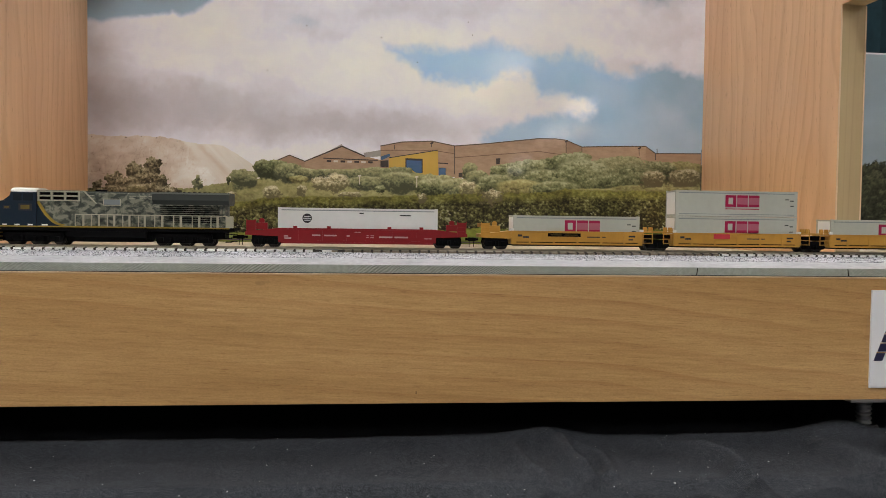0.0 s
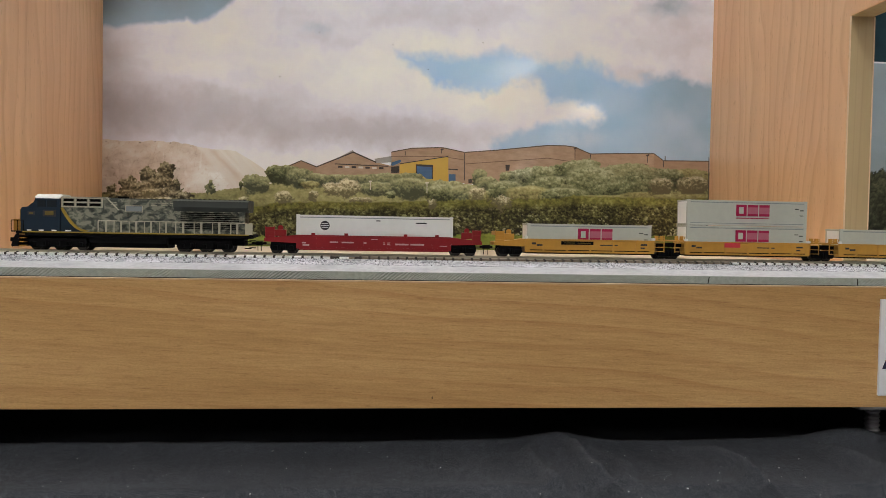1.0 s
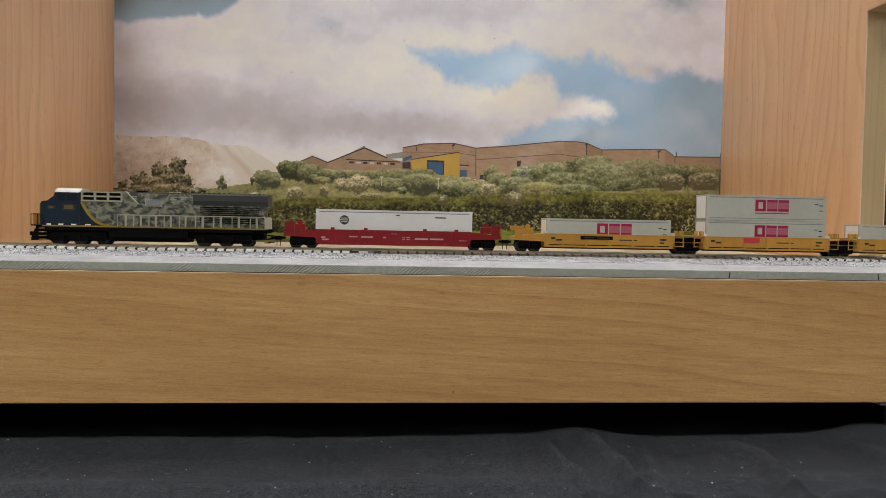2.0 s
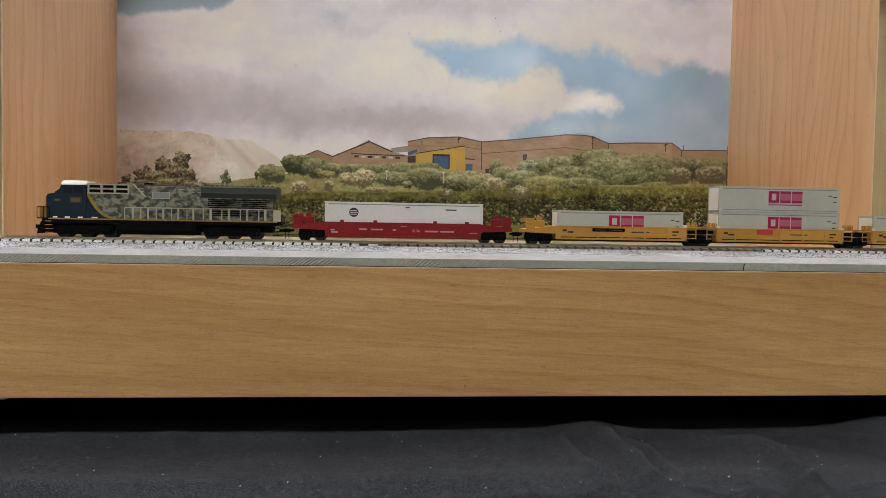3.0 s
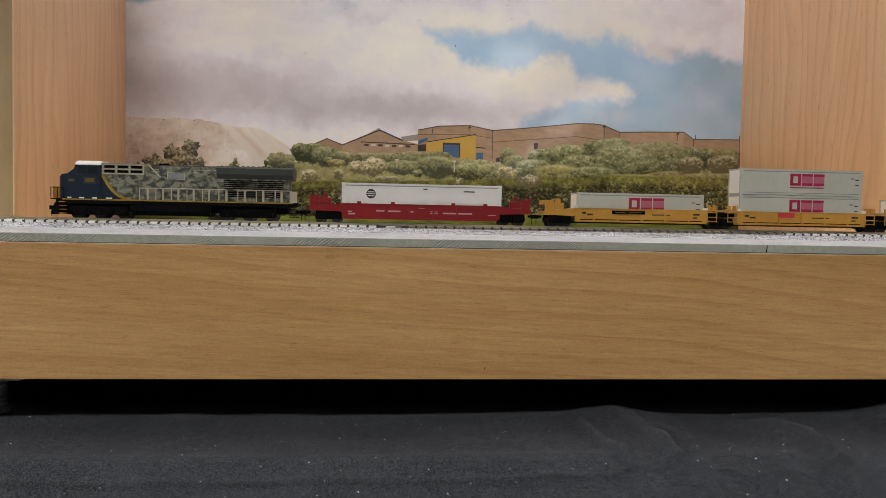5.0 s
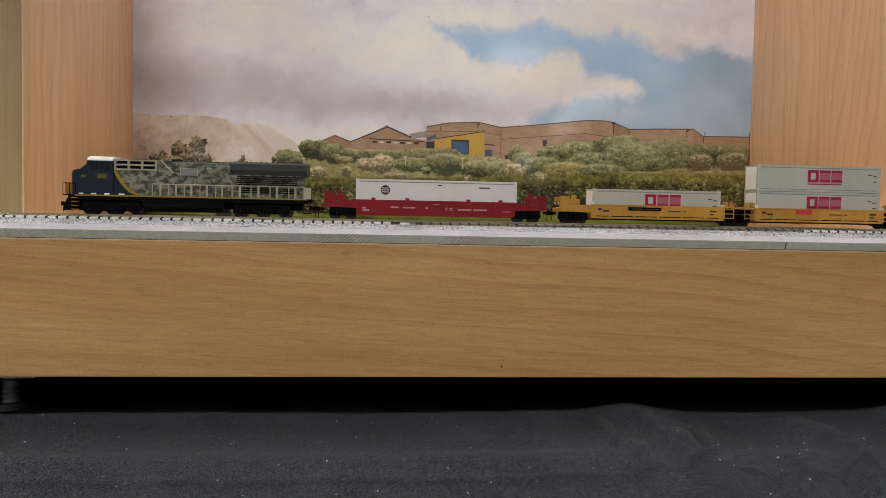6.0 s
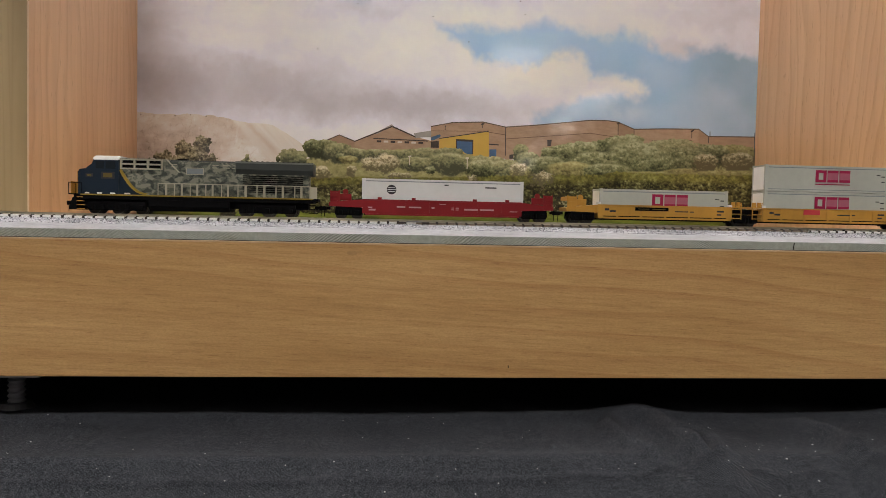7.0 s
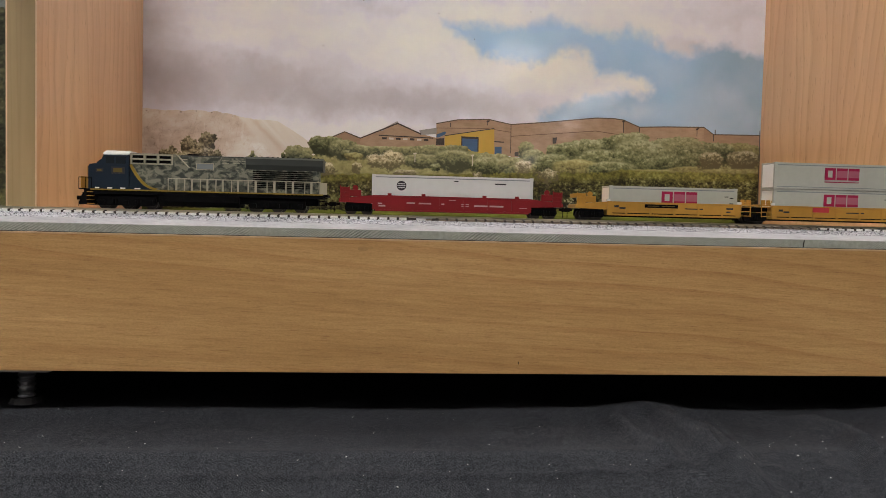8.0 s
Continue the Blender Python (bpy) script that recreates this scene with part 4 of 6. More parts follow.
    alpha = np.maximum(alpha, a)
    # the pale patch at u 872 is a reflection on the laminate, painted as ink
    for u, v, ru, rv in ((872, 347, 18, 9), (748, 352, 7, 6)):
        bush(u, v, ru, rv, 0.46 + 0.24 * leaf, bloom_and_glare, 0.9)
    # verge
    a = soft(V - hbot + 1.6 * leaf + 1.6 * tuft, -1.2, 1.2)
    # right end of the verge toned down for the dimmer corner, in ink
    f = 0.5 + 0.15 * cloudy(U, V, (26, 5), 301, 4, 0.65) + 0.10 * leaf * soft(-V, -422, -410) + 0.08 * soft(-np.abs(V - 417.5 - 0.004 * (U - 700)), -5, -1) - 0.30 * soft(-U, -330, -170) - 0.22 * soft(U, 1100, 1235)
    sward = grade(f, [(0.1, (52, 48, 20)), (0.4, (84, 84, 33)), (0.6, (110, 111, 46)), (0.9, (144, 140, 70))])
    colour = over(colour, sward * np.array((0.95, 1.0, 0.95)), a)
    bush(320, 411, 15, 9, 0.30, [(0.1, (38, 35, 18)), (0.4, (66, 62, 32)), (0.7, (96, 90, 50))], 0.3)
    # only ink that hangs together with the ground is kept
    solid = alpha > 0.5
    reach = np.zeros(solid.shape, bool)
    reach[-3:] = solid[-3:]
    for _ in range(420):
        grown = reach.copy()
        grown[:-1] |= reach[1:]
        grown[1:] |= reach[:-1]
        grown[:, :-1] |= reach[:, 1:]
        grown[:, 1:] |= reach[:, :-1]
        grown &= solid
        if (grown == reach).all():
            break
        reach = grown
    alpha = reach.astype(float)
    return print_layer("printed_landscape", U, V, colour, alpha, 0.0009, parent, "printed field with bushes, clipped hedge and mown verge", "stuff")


backdrop = empty("backdrop", (0, 0, 0))
tagged(backdrop, "glossy printed photo backdrop of works buildings under a cloudy sky", "backdrop", kind="structure")
part("backing_board", box(XL, XR, YB + 0.0006, YB + 0.006, ZG + 0.0016, ZTOP), M_WHITECARD, backdrop)
printed_sky(backdrop)
INK_JOINT = ink("brick_joint_ink", [(0.3, (0.16, 0.10, 0.07)), (0.7, (0.24, 0.155, 0.11))], 200)
INK_BRICK = ink("brick_ink", [(0.28, (0.375, 0.256, 0.178)), (0.5, (0.45, 0.316, 0.224)), (0.72, (0.51, 0.366, 0.263))], 130, (1, 1, 2.4), 7)
INK_BRICK2 = ink("shaded_brick_ink", [(0.3, (0.335, 0.224, 0.154)), (0.7, (0.41, 0.280, 0.197))], 90, (1, 1, 3))
INK_YELLOW = ink("yellow_ink", [(0.3, (0.60, 0.40, 0.085)), (0.7, (0.68, 0.46, 0.11))], 40)
INK_BLUE = ink("blue_ink", [(0.3, (0.07, 0.14, 0.29)), (0.7, (0.095, 0.18, 0.34))], 50, (1, 1, 6))
INK_DARK = ink("dark_ink", [(0.3, (0.05, 0.04, 0.04)), (0.7, (0.09, 0.075, 0.07))], 80)
INK_COPING = ink("coping_ink", [(0.3, (0.085, 0.066, 0.058)), (0.7, (0.16, 0.125, 0.105))], 300)
INK_ROOF = ink("roof_ink", [(0.3, (0.33, 0.33, 0.34)), (0.7, (0.45, 0.45, 0.46))], 60)
INK_PALE = ink("pale_ink", [(0.3, (0.66, 0.62, 0.56)), (0.7, (0.76, 0.72, 0.66))], 80)


def printed_scenery(root):
    printed_heap(root)
    # works buildings
    w = empty("printed_works")
    w.parent = root
    w["label"] = "printed brick works buildings with a yellow annexe"
    flat("printed_gable", [(488, 302), (488, 287), (514, 276.5), (542, 287), (542, 302)], 0.00035, INK_BRICK2, w)
    flat("printed_gable", [(541, 306), (541, 287), (607, 262), (648, 279), (676, 286), (676, 306)], 0.0004, INK_BRICK, w)
    flat("printed_roof", [(576, 273.6), (606, 257.6), (608.5, 259.5), (579, 275.2)], 0.0005, INK_ROOF, w)
    flat("printed_roof", [(645, 273), (676, 268), (676, 279), (648, 281)], 0.00045, INK_ROOF, w)
    flat("printed_roof_edge", [(487, 287.5), (514, 276), (542, 287), (541, 288.5), (514, 277.5), (488, 289)], 0.00055, INK_DARK, w)
    flat("printed_roof_edge", [(541, 287), (607, 260), (648, 278), (648, 280.5), (607, 262.5), (541, 289)], 0.00055, INK_DARK, w)
    flat("printed_eaves", [(574, 281.5), (670, 285.4), (670, 287.2), (574, 283.2)], 0.00055, INK_DARK, w)
    for i in range(7):
        u = 580 + i * 12.2
        flat("printed_window", [(u, 285.6 + i * 0.35), (u + 8, 285.9 + i * 0.35), (u + 8, 289.4 + i * 0.35), (u, 289.1 + i * 0.35)], 0.0006, INK_PALE if i % 2 else INK_DARK, w)
    main = [(675, 300), (675, 261), (712, 254), (766, 252.5), (806, 261), (806, 316), (770, 316)]
    flat("printed_block", main, 0.00045, INK_BRICK, w)
    flat("printed_block", [(806, 318), (806, 261), (862, 257), (955, 248), (985, 248.5), (1003, 251), (1003, 300), (900, 312)], 0.00045, INK_BRICK, w)
    flat("printed_block", [(1003, 300), (1003, 251), (1031, 262.5), (1031, 300)], 0.00045, INK_BRICK2, w)
    flat("printed_block", [(1031, 300), (1031, 263), (1080, 262), (1144, 262), (1144, 300)], 0.00045, INK_BRICK, w)
    flat("printed_block", [(1144, 300), (1144, 262), (1161, 274.5), (1161, 300)], 0.00045, INK_BRICK2, w)
    flat("printed_block", [(1161, 300), (1161, 274.5), (1242, 275), (1242, 302)], 0.00045, INK_BRICK2, w)
    top = [(675, 261), (712, 254), (766, 252.5), (806, 261), (862, 257), (955, 248), (985, 248.5), (1003, 251), (1031, 263), (1080, 262), (1144, 262), (1161, 274.5), (1242, 275)]
    flat("printed_coping", [(u, v - 1.0) for u, v in top] + [(u, v + 0.8) for u, v in reversed(top)], 0.0006, INK_COPING, w)
    flat("printed_joint", [(806, 281), (955, 270), (1003, 277), (1003, 278.2), (955, 271.2), (806, 282.2)], 0.0006, INK_JOINT, w)
    flat("printed_joint", [(675, 268), (766, 268), (806, 274), (806, 275), (766, 269), (675, 269)], 0.0006, INK_JOINT, w)
    flat("printed_joint", [(1062, 282), (1132, 281), (1132, 282.2), (1062, 283.2)], 0.0006, INK_JOINT, w)
    for u, v, h in ((700, 259, 8), (765, 254, 9), (806, 261, 50), (1003, 251, 22), (1031, 263, 12), (1132, 264, 14), (1161, 274, 12)):
        flat("printed_downpipe", [(u - 0.6, v), (u + 0.6, v), (u + 0.6, v + h), (u - 0.6, v + h)], 0.00062, INK_DARK, w)
    flat("printed_annexe", [(690, 300), (690, 281), (777, 267.5), (777, 314), (748, 311)], 0.0006, INK_YELLOW, w)
    flat("printed_annexe_edge", [(690, 281), (777, 267.5), (777, 269), (690, 282.5)], 0.0007, INK_DARK, w)
    flat("printed_door", [(720, 284.5), (748, 285.5), (748, 309), (738, 309), (732, 304), (720, 302)], 0.0007, INK_BLUE, w)
    flat("printed_door_head", [(720, 284), (748, 285), (748, 287), (720, 286)], 0.00075, INK_DARK, w)
    flat("printed_canopy", [(675, 284), (676, 279.5), (690, 274.5), (692.5, 276), (691, 279.5), (678, 285.5)], 0.00075, INK_BLUE, w)
    flat("printed_recess", [(675, 287), (689, 286), (689, 298), (675, 298)], 0.0007, INK_DARK, w)
    flat("printed_door", [(778, 300), (790, 300), (790, 318), (778, 317)], 0.0007, INK_BLUE, w)
    flat("printed_door_head", [(777, 290), (794, 291), (794, 293), (777, 292)], 0.0007, INK_DARK, w)
    flat("printed_window", [(879, 283), (887, 282.5), (885.5, 293), (879.5, 293.4)], 0.0007, INK_DARK, w)
    flat("printed_door_frame", [(719, 282.5), (749.5, 283.5), (749.5, 309), (747.6, 309), (747.6, 286), (721, 285), (721, 301), (719, 301)], 0.00078, INK_DARK, w)
    for u, v in ((764, 256), (1002, 253), (1131, 265)):
        flat("printed_floodlight", [(u - 1.5, v), (u + 4, v - 2.5), (u + 5, v - 0.5), (u + 0.5, v + 2.5)], 0.00066, INK_DARK, w)
    flat("printed_vent_pipe", [(1163, 266), (1164.4, 266), (1164.4, 275), (1163, 275)], 0.00066, INK_DARK, w)
    flat("printed_window", [(813, 309), (820, 308), (820, 316), (813, 316)], 0.0007, INK_DARK, w)
    printed_landscape(root)
    flat("printed_border", [(150, 421.6), (1245, 435.6), (1245, 437.2), (150, 423.2)], 0.0019, INK_DARK, root)
    flat("printed_border", [(154.6, 330), (156.2, 330), (156.6, 422), (155.2, 422)], 0.0019, INK_DARK, root)
    flat("printed_border", [(1240.2, 268), (1241.4, 268), (1239.4, 435), (1238, 435)], 0.0019, INK_DARK, root)
    for u, v, h in ((638, 314, 15), (739, 316, 18)):
        flat("printed_lamp_post", [(u - 0.7, v), (u + 0.7, v), (u + 0.7, v + h), (u - 0.7, v + h)], 0.0017, INK_PALE, root)
        flat("printed_lamp_head", [(u - 3, v - 1.5), (u + 3, v - 2), (u + 3, v + 0.6), (u - 3, v + 1)], 0.00175, INK_PALE, root)
    for u, v in ((677, 69), (830, 42), (838, 65), (740, 113), (475, 127), (545, 48)):
        flat("printed_bird", [(u - 1.0, v), (u, v - 1.0), (u + 1.1, v), (u, v + 1)], 0.0004, INK_DARK, root)


printed_scenery(backdrop)


# ---------------------------------------------------------------- rolling stock
def speckled(name, color, rough=0.5, vary=0.12, scale=260.0, spec=0.22):
    """Model paint: fine dusty variation."""
    m = mat(name, color, rough, 0.0, spec)
    k = Nodes(m)
    a = k.noise(k.coords(), scale, 4, 0.6)
    b = k.noise(k.coords((1, 1, 0.5)), scale * 0.16, 3, 0.5)
    f = k.math("ADD", k.math("MULTIPLY", a, 0.5), k.math("MULTIPLY", b, 0.5))
    k.color(k.ramp(f, [(0.32, tuple(c * (1 - vary) for c in color)), (0.66, tuple(min(1, c * (1 + vary)) for c in color))]))
    k.put(k.ramp(a, [(0.3, (rough * 0.85,) * 3), (0.7, (min(1, rough * 1.25),) * 3)]), k.b.inputs["Roughness"])
    return m


P_BLUE = speckled("dark_blue_paint", (0.006, 0.0155, 0.029))
P_NAVY = speckled("navy_paint", (0.009, 0.016, 0.075))
P_YELLOW = speckled("warm_yellow_paint", (0.44, 0.232, 0.042))
P_STRIPE = speckled("dull_yellow_stripe", (0.27, 0.19, 0.03))
P_DULLGOLD = speckled("dull_gold_decal", (0.12, 0.088, 0.022))
P_FADED = speckled("faded_white_decal", (0.42, 0.28, 0.28))
P_BLACK = speckled("black_running_gear", (0.004, 0.004, 0.0045), 0.8, 0.2, 260.0, 0.05)
P_WHITE = speckled("white_paint", (0.78, 0.78, 0.76), 0.45, 0.05)
P_CREAM = speckled("cream_paint", (0.40, 0.375, 0.29), 0.5, 0.06)
P_RED = speckled("deep_red_paint", (0.205, 0.0115, 0.0155))
P_BOXGREY = speckled("pale_grey_green_paint", (0.41, 0.422, 0.372), 0.5, 0.06)
P_BOXWHITE = speckled("container_white_paint", (0.62, 0.62, 0.61), 0.5, 0.05)
P_MAGENTA = speckled("magenta_decal", (0.31, 0.012, 0.06), 0.5, 0.06)
P_PINK = speckled("pink_decal", (0.37, 0.11, 0.155), 0.5, 0.06)
P_INK = speckled("dark_decal", (0.03, 0.03, 0.032), 0.5)
P_GREY = speckled("mid_grey_paint", (0.20, 0.225, 0.235), 0.5)
P_ROOFGREY = speckled("roof_grey_paint", (0.05, 0.057, 0.053), 0.6)
P_LIPLIT = speckled("lit_lip_paint", (0.15, 0.165, 0.15), 0.6)
P_EMBLEM = speckled("red_emblem", (0.50, 0.045, 0.06), 0.5)
P_WHEEL = mat("dark_wheel_metal", (0.035, 0.032, 0.03), 0.5, 0.6)
P_GLASS = mat("smoked_window", (0.02, 0.025, 0.03), 0.1, 0.0, 0.6)
P_LENS = mat("headlight_lens", (0.9, 0.9, 0.85), 0.15)
P_LENS.node_tree.nodes["Principled BSDF"].inputs["Emission Color"].default_value = (1, 0.95, 0.85, 1)
P_LENS.node_tree.nodes["Principled BSDF"].inputs["Emission Strength"].default_value = 2.0


def camouflage():
    m = mat("camouflage_paint", (0.3, 0.3, 0.28), 0.55)
    k = Nodes(m)
    v = k.coords((1.0, 0.6, 1.5))
    a = k.noise(v, 230.0, 3, 0.5, 0.6)
    b = k.noise(k.coords((1, 0.6, 1.6), loc=(5, 2, 1)), 150.0, 2, 0.45, 0.6)
    r = k.n("ShaderNodeValToRGB")
    r.color_ramp.interpolation = "CONSTANT"
    el = r.color_ramp.elements
    el[0].position, el[0].color = 0.0, (0.034, 0.042, 0.034, 1)
    el[1].position, el[1].color = 0.44, (0.100, 0.110, 0.085, 1)
    e = el.new(0.53)
    e.color = (0.205, 0.205, 0.155, 1)
    k.put(a, r.inputs["Fac"])
    dark = k.ramp(b, [(0.40, (0.45, 0.48, 0.46)), (0.44, (1, 1, 1))])
    k.color(k.mix(0.8, r.outputs["Color"], dark, "MULTIPLY"))
    return m


P_CAMO = camouflage()


def truck(root, x, axles, spacing, color, wheel_r=0.0031, name="truck"):
    """A bogie: two side frames with axle boxes and springs, and its wheelsets."""
    half = spacing * (axles - 1) / 2 + 0.0032
    bm = bmesh.new()
    for s in (-1, 1):
        y0, y1 = sorted((s * 0.0062, s * 0.0079))
        prism([(x - half, 0.0030), (x - half + 0.0006, 0.0066), (x + half - 0.0006, 0.0066), (x + half, 0.0030), (x + half - 0.001, 0.0017), (x - half + 0.001, 0.0017)], "y", y0, y1, bm)
        for i in range(axles):
            ax = x + (i - (axles - 1) / 2) * spacing
            a, b = sorted((s * 0.0075, s * 0.0088))
            box(ax - 0.0012, ax + 0.0012, a, b, 0.0021, 0.0046, 0.0003, bm)
            if i < axles - 1:
                for q in (-0.0008, 0.0008):
                    rod("z", (ax + spacing / 2 + q, s * 0.0082), 0.0007, 0.0022, 0.0050, 8, bm)
    box(x - 0.002, x + 0.002, -0.0062, 0.0062, 0.0036, 0.0056, 0, bm)
    frame_ob = part(name, bm, color, root)
    for i in range(axles):
        ax = x + (i - (axles - 1) / 2) * spacing
        bm = bmesh.new()
        for s in (-1, 1):
            rod("y", (ax, wheel_r), wheel_r, s * 0.0042, s * 0.0055, 24, bm)
            rod("y", (ax, wheel_r), wheel_r + 0.0006, s * 0.0036, s * 0.0042, 24, bm)
            rod("y", (ax, wheel_r), wheel_r * 0.45, s * 0.0055, s * 0.0058, 14, bm)
        rod("y", (ax, wheel_r), 0.0008, -0.0055, 0.0055, 8, bm)
        part("wheelset", bm, P_WHEEL, frame_ob)
    return frame_ob


def coupler(root, x, way):
    """A knuckle coupler on its shank; way is -1 or 1."""
    bm = bmesh.new()
    a, b = sorted((x, x + way * 0.0042))
    box(a, b, -0.0007, 0.0007, 0.0048, 0.0062, 0.0002, bm)
    a, b = sorted((x + way * 0.0036, x + way * 0.0062))
    box(a, b, -0.0017, 0.0012, 0.0043, 0.0066, 0.0005, bm)
    rod("z", (x + way * 0.0052, 0.0010), 0.0002, 0.0008, 0.0043, 6, bm)
    return part("coupler", bm, P_BLACK, root, "black knuckle coupler")


def bars(root, specs, y, color, name="lettering_bar"):
    """Unreadable lettering as plain bars: each (x0, x1, z0, z1), on the near side."""
    for x0, x1, z0, z1 in specs:
        part(name, box(x0, x1, y - 0.00012, y + 0.0001, z0, z1), color, root)


def handrail(root, x0, x1, z0, z1, y, posts, color, r=0.00022, name="handrail"):
    bm = bmesh.new()
    rod("x", (y, z1), r, x0, x1, 8, bm)
    for i in range(posts):
        x = x0 + (x1 - x0) * i / max(1, posts - 1)
        rod("z", (x, y), r, z0, z1, 8, bm)
    return part(name, bm, color, root)


def locomotive(x):
    """A long-hood diesel, nose to the left."""
    root = empty("diesel_locomotive", (x, YT, ZR))
    # frame and tank
    bm = bmesh.new()
    box(0.0075, 0.1325, -0.0088, 0.0088, 0.0078, 0.0104, 0.0003, bm)
    box(0.0125, 0.1290, -0.0060, 0.0060, 0.0040, 0.0078, 0, bm)
    part("frame_sill", bm, P_BLACK, root, "black frame sill")
    part("fuel_tank", prism([(-0.0085, 0.0078), (-0.0088, 0.0045), (-0.0068, 0.0019), (0.0068, 0.0019), (0.0088, 0.0045), (0.0085, 0.0078)], "x", 0.0515, 0.0935), P_BLACK, root, "black fuel tank")
    bm = bmesh.new()
    for s in (-1, 1):
        a, b = sorted((s * 0.0086, s * 0.00905))
        box(0.012, 0.1325, a, b, 0.0098, 0.0105, 0, bm)
    part("sill_stripe", bm, P_STRIPE, root, "yellow stripe along the sill")
    # pilot, plough and steps at the nose end
    pilot = part("pilot", prism([(0.0045, 0.0018), (0.0045, 0.0030), (0.0068, 0.0085), (0.0095, 0.0085), (0.0095, 0.0018)], "y", -0.0086, 0.0086), P_BLACK, root, "black pilot with snow plough")
    bm = bmesh.new()
    for s in (-1, 1):
        for i in range(4):
            a, b = sorted((s * 0.0062, s * 0.0090))
            box(0.0095, 0.0138, a, b, 0.0022 + i * 0.0021, 0.0026 + i * 0.0021, 0, bm)
    part("steps", bm, P_YELLOW, root, "yellow-edged cab steps")
    coupler(root, 0.0052, -1)
    coupler(root, 0.1328, 1)
    # nose
    part("nose", prism([(0.0098, 0.0104), (0.0098, 0.0225), (0.0108, 0.0238), (0.0150, 0.0243), (0.0150, 0.0104)], "y", -0.0078, 0.0078), P_BLUE, root, "dark blue short nose")
    part("nose_front", box(0.0091, 0.0099, -0.0074, 0.0074, 0.0104, 0.0228, 0.0003), P_YELLOW, root, "yellow nose front")
    part("nose_platform", box(0.0042, 0.0098, -0.0085, 0.0085, 0.0100, 0.0106, 0.0001), P_BLACK, root)
    part("end_plate", box(0.0046, 0.0051, -0.0062, 0.0062, 0.0106, 0.0172, 0.0002), P_YELLOW, root, "yellow end plate")
    bm = bmesh.new()
    rod("x", (-0.0013, 0.0212), 0.00095, 0.0087, 0.0095, 14, bm)
    rod("x", (0.0013, 0.0212), 0.00095, 0.0087, 0.0095, 14, bm)
    part("headlight", bm, P_LENS, root, "pair of lit headlights")
    handrail(root, 0.0045, 0.0125, 0.0104, 0.0165, -0.0088, 3, P_BLACK)
    handrail(root, 0.0045, 0.0125, 0.0104, 0.0165, 0.0088, 3, P_YELLOW)
    # cab
    cab = part("cab", prism([(0.0146, 0.0104), (0.0146, 0.0236), (0.0196, 0.0262), (0.0208, 0.0292), (0.0360, 0.0292), (0.0360, 0.0104)], "y", -0.0087, 0.0087), P_BLUE, root, "dark blue wide cab")
    bm = prism([(-0.0092, 0.0290), (-0.0085, 0.0304), (-0.0050, 0.0316), (0.0050, 0.0316), (0.0085, 0.0304), (0.0092, 0.0290)], "x", 0.0205, 0.0362)
    bmesh.ops.bevel(bm, geom=bm.edges[:], offset=0.0004, segments=2, affect="EDGES")
    part("cab_roof", bm, P_WHITE, root, "white cab roof")
    bm = bmesh.new()
    for s in (-1, 1):
        a, b = sorted((s * 0.00855, s * 0.0089))
        box(0.0222, 0.0272, a, b, 0.0243, 0.0282, 0, bm)
        box(0.0282, 0.0340, a, b, 0.0243, 0.0282, 0, bm)
    part("cab_window", bm, P_GLASS, cab, "dark cab side windows")
    part("windscreen", prism([(0.0157, 0.0244), (0.0197, 0.0265), (0.0205, 0.0285), (0.0200, 0.0287), (0.0190, 0.0268), (0.0153, 0.0248)], "y", -0.0075, 0.0075), P_GLASS, cab)
    bars(root, [(0.0155, 0.0205, 0.0196, 0.0216), (0.0255, 0.0335, 0.0188, 0.0226)], -0.00875, P_INK, "number_panel")
    bars(root, [(0.0165, 0.0195, 0.0201, 0.0211), (0.0268, 0.0322, 0.0196, 0.0218)], -0.00890, P_DULLGOLD, "lettering_bar")
    # the blue sweep behind the cab, with its yellow edge
    curve = [(0.0360 + 0.0135 * t, 0.0236 - 0.0130 * (1 - (1 - t) ** 2.2)) for t in [i / 10 for i in range(11)]]
    part("blue_sweep", prism([(0.0360, 0.0106)] + curve[::-1][0:1] + curve[::-1][1:], "y", -0.0078, 0.0078), P_BLUE, root)
    edge = curve + [(a + 0.0013, b + 0.0008) for a, b in reversed(curve)]
    part("sweep_edge", prism(edge, "y", -0.00795, 0.00795), P_STRIPE, root, "yellow edge line")
    # long hood
    hood = part("long_hood", box(0.0360, 0.1275, -0.0072, 0.0072, 0.0104, 0.0294, 0.0006), P_CAMO, root, "camouflage-painted long hood")
    x0 = 0.0525
    while x0 < 0.098:
        part("hood_door", box(x0, x0 + 0.0040, -0.00745, -0.0070, 0.0118, 0.0232, 0.0002), P_CAMO, hood)
        x0 += 0.0049
    part("dynamic_brake_box", box(0.0362, 0.0600, -0.0078, 0.0078, 0.0228, 0.0303, 0.0005), P_CAMO, root)
    bm = bmesh.new()
    for z in (0.0243, 0.0268, 0.0293):
        box(0.0364, 0.0580, -0.00815, -0.0077, z, z + 0.0007, 0, bm)
    for i in range(4):
        box(0.0366 + i * 0.0069, 0.0373 + i * 0.0069, -0.00815, -0.0077, 0.0243, 0.0299, 0, bm)
    part("intake_frame", bm, P_CREAM, root, "pale frame round the air intakes")
    bm = bmesh.new()
    for i in range(3):
        for q in (0, 1):
            box(0.0378 + i * 0.0069, 0.0430 + i * 0.0069, -0.0080, -0.0077, 0.0252 + q * 0.0025, 0.0266 + q * 0.0025, 0, bm)
    part("intake_grille", bm, P_BLACK, root)
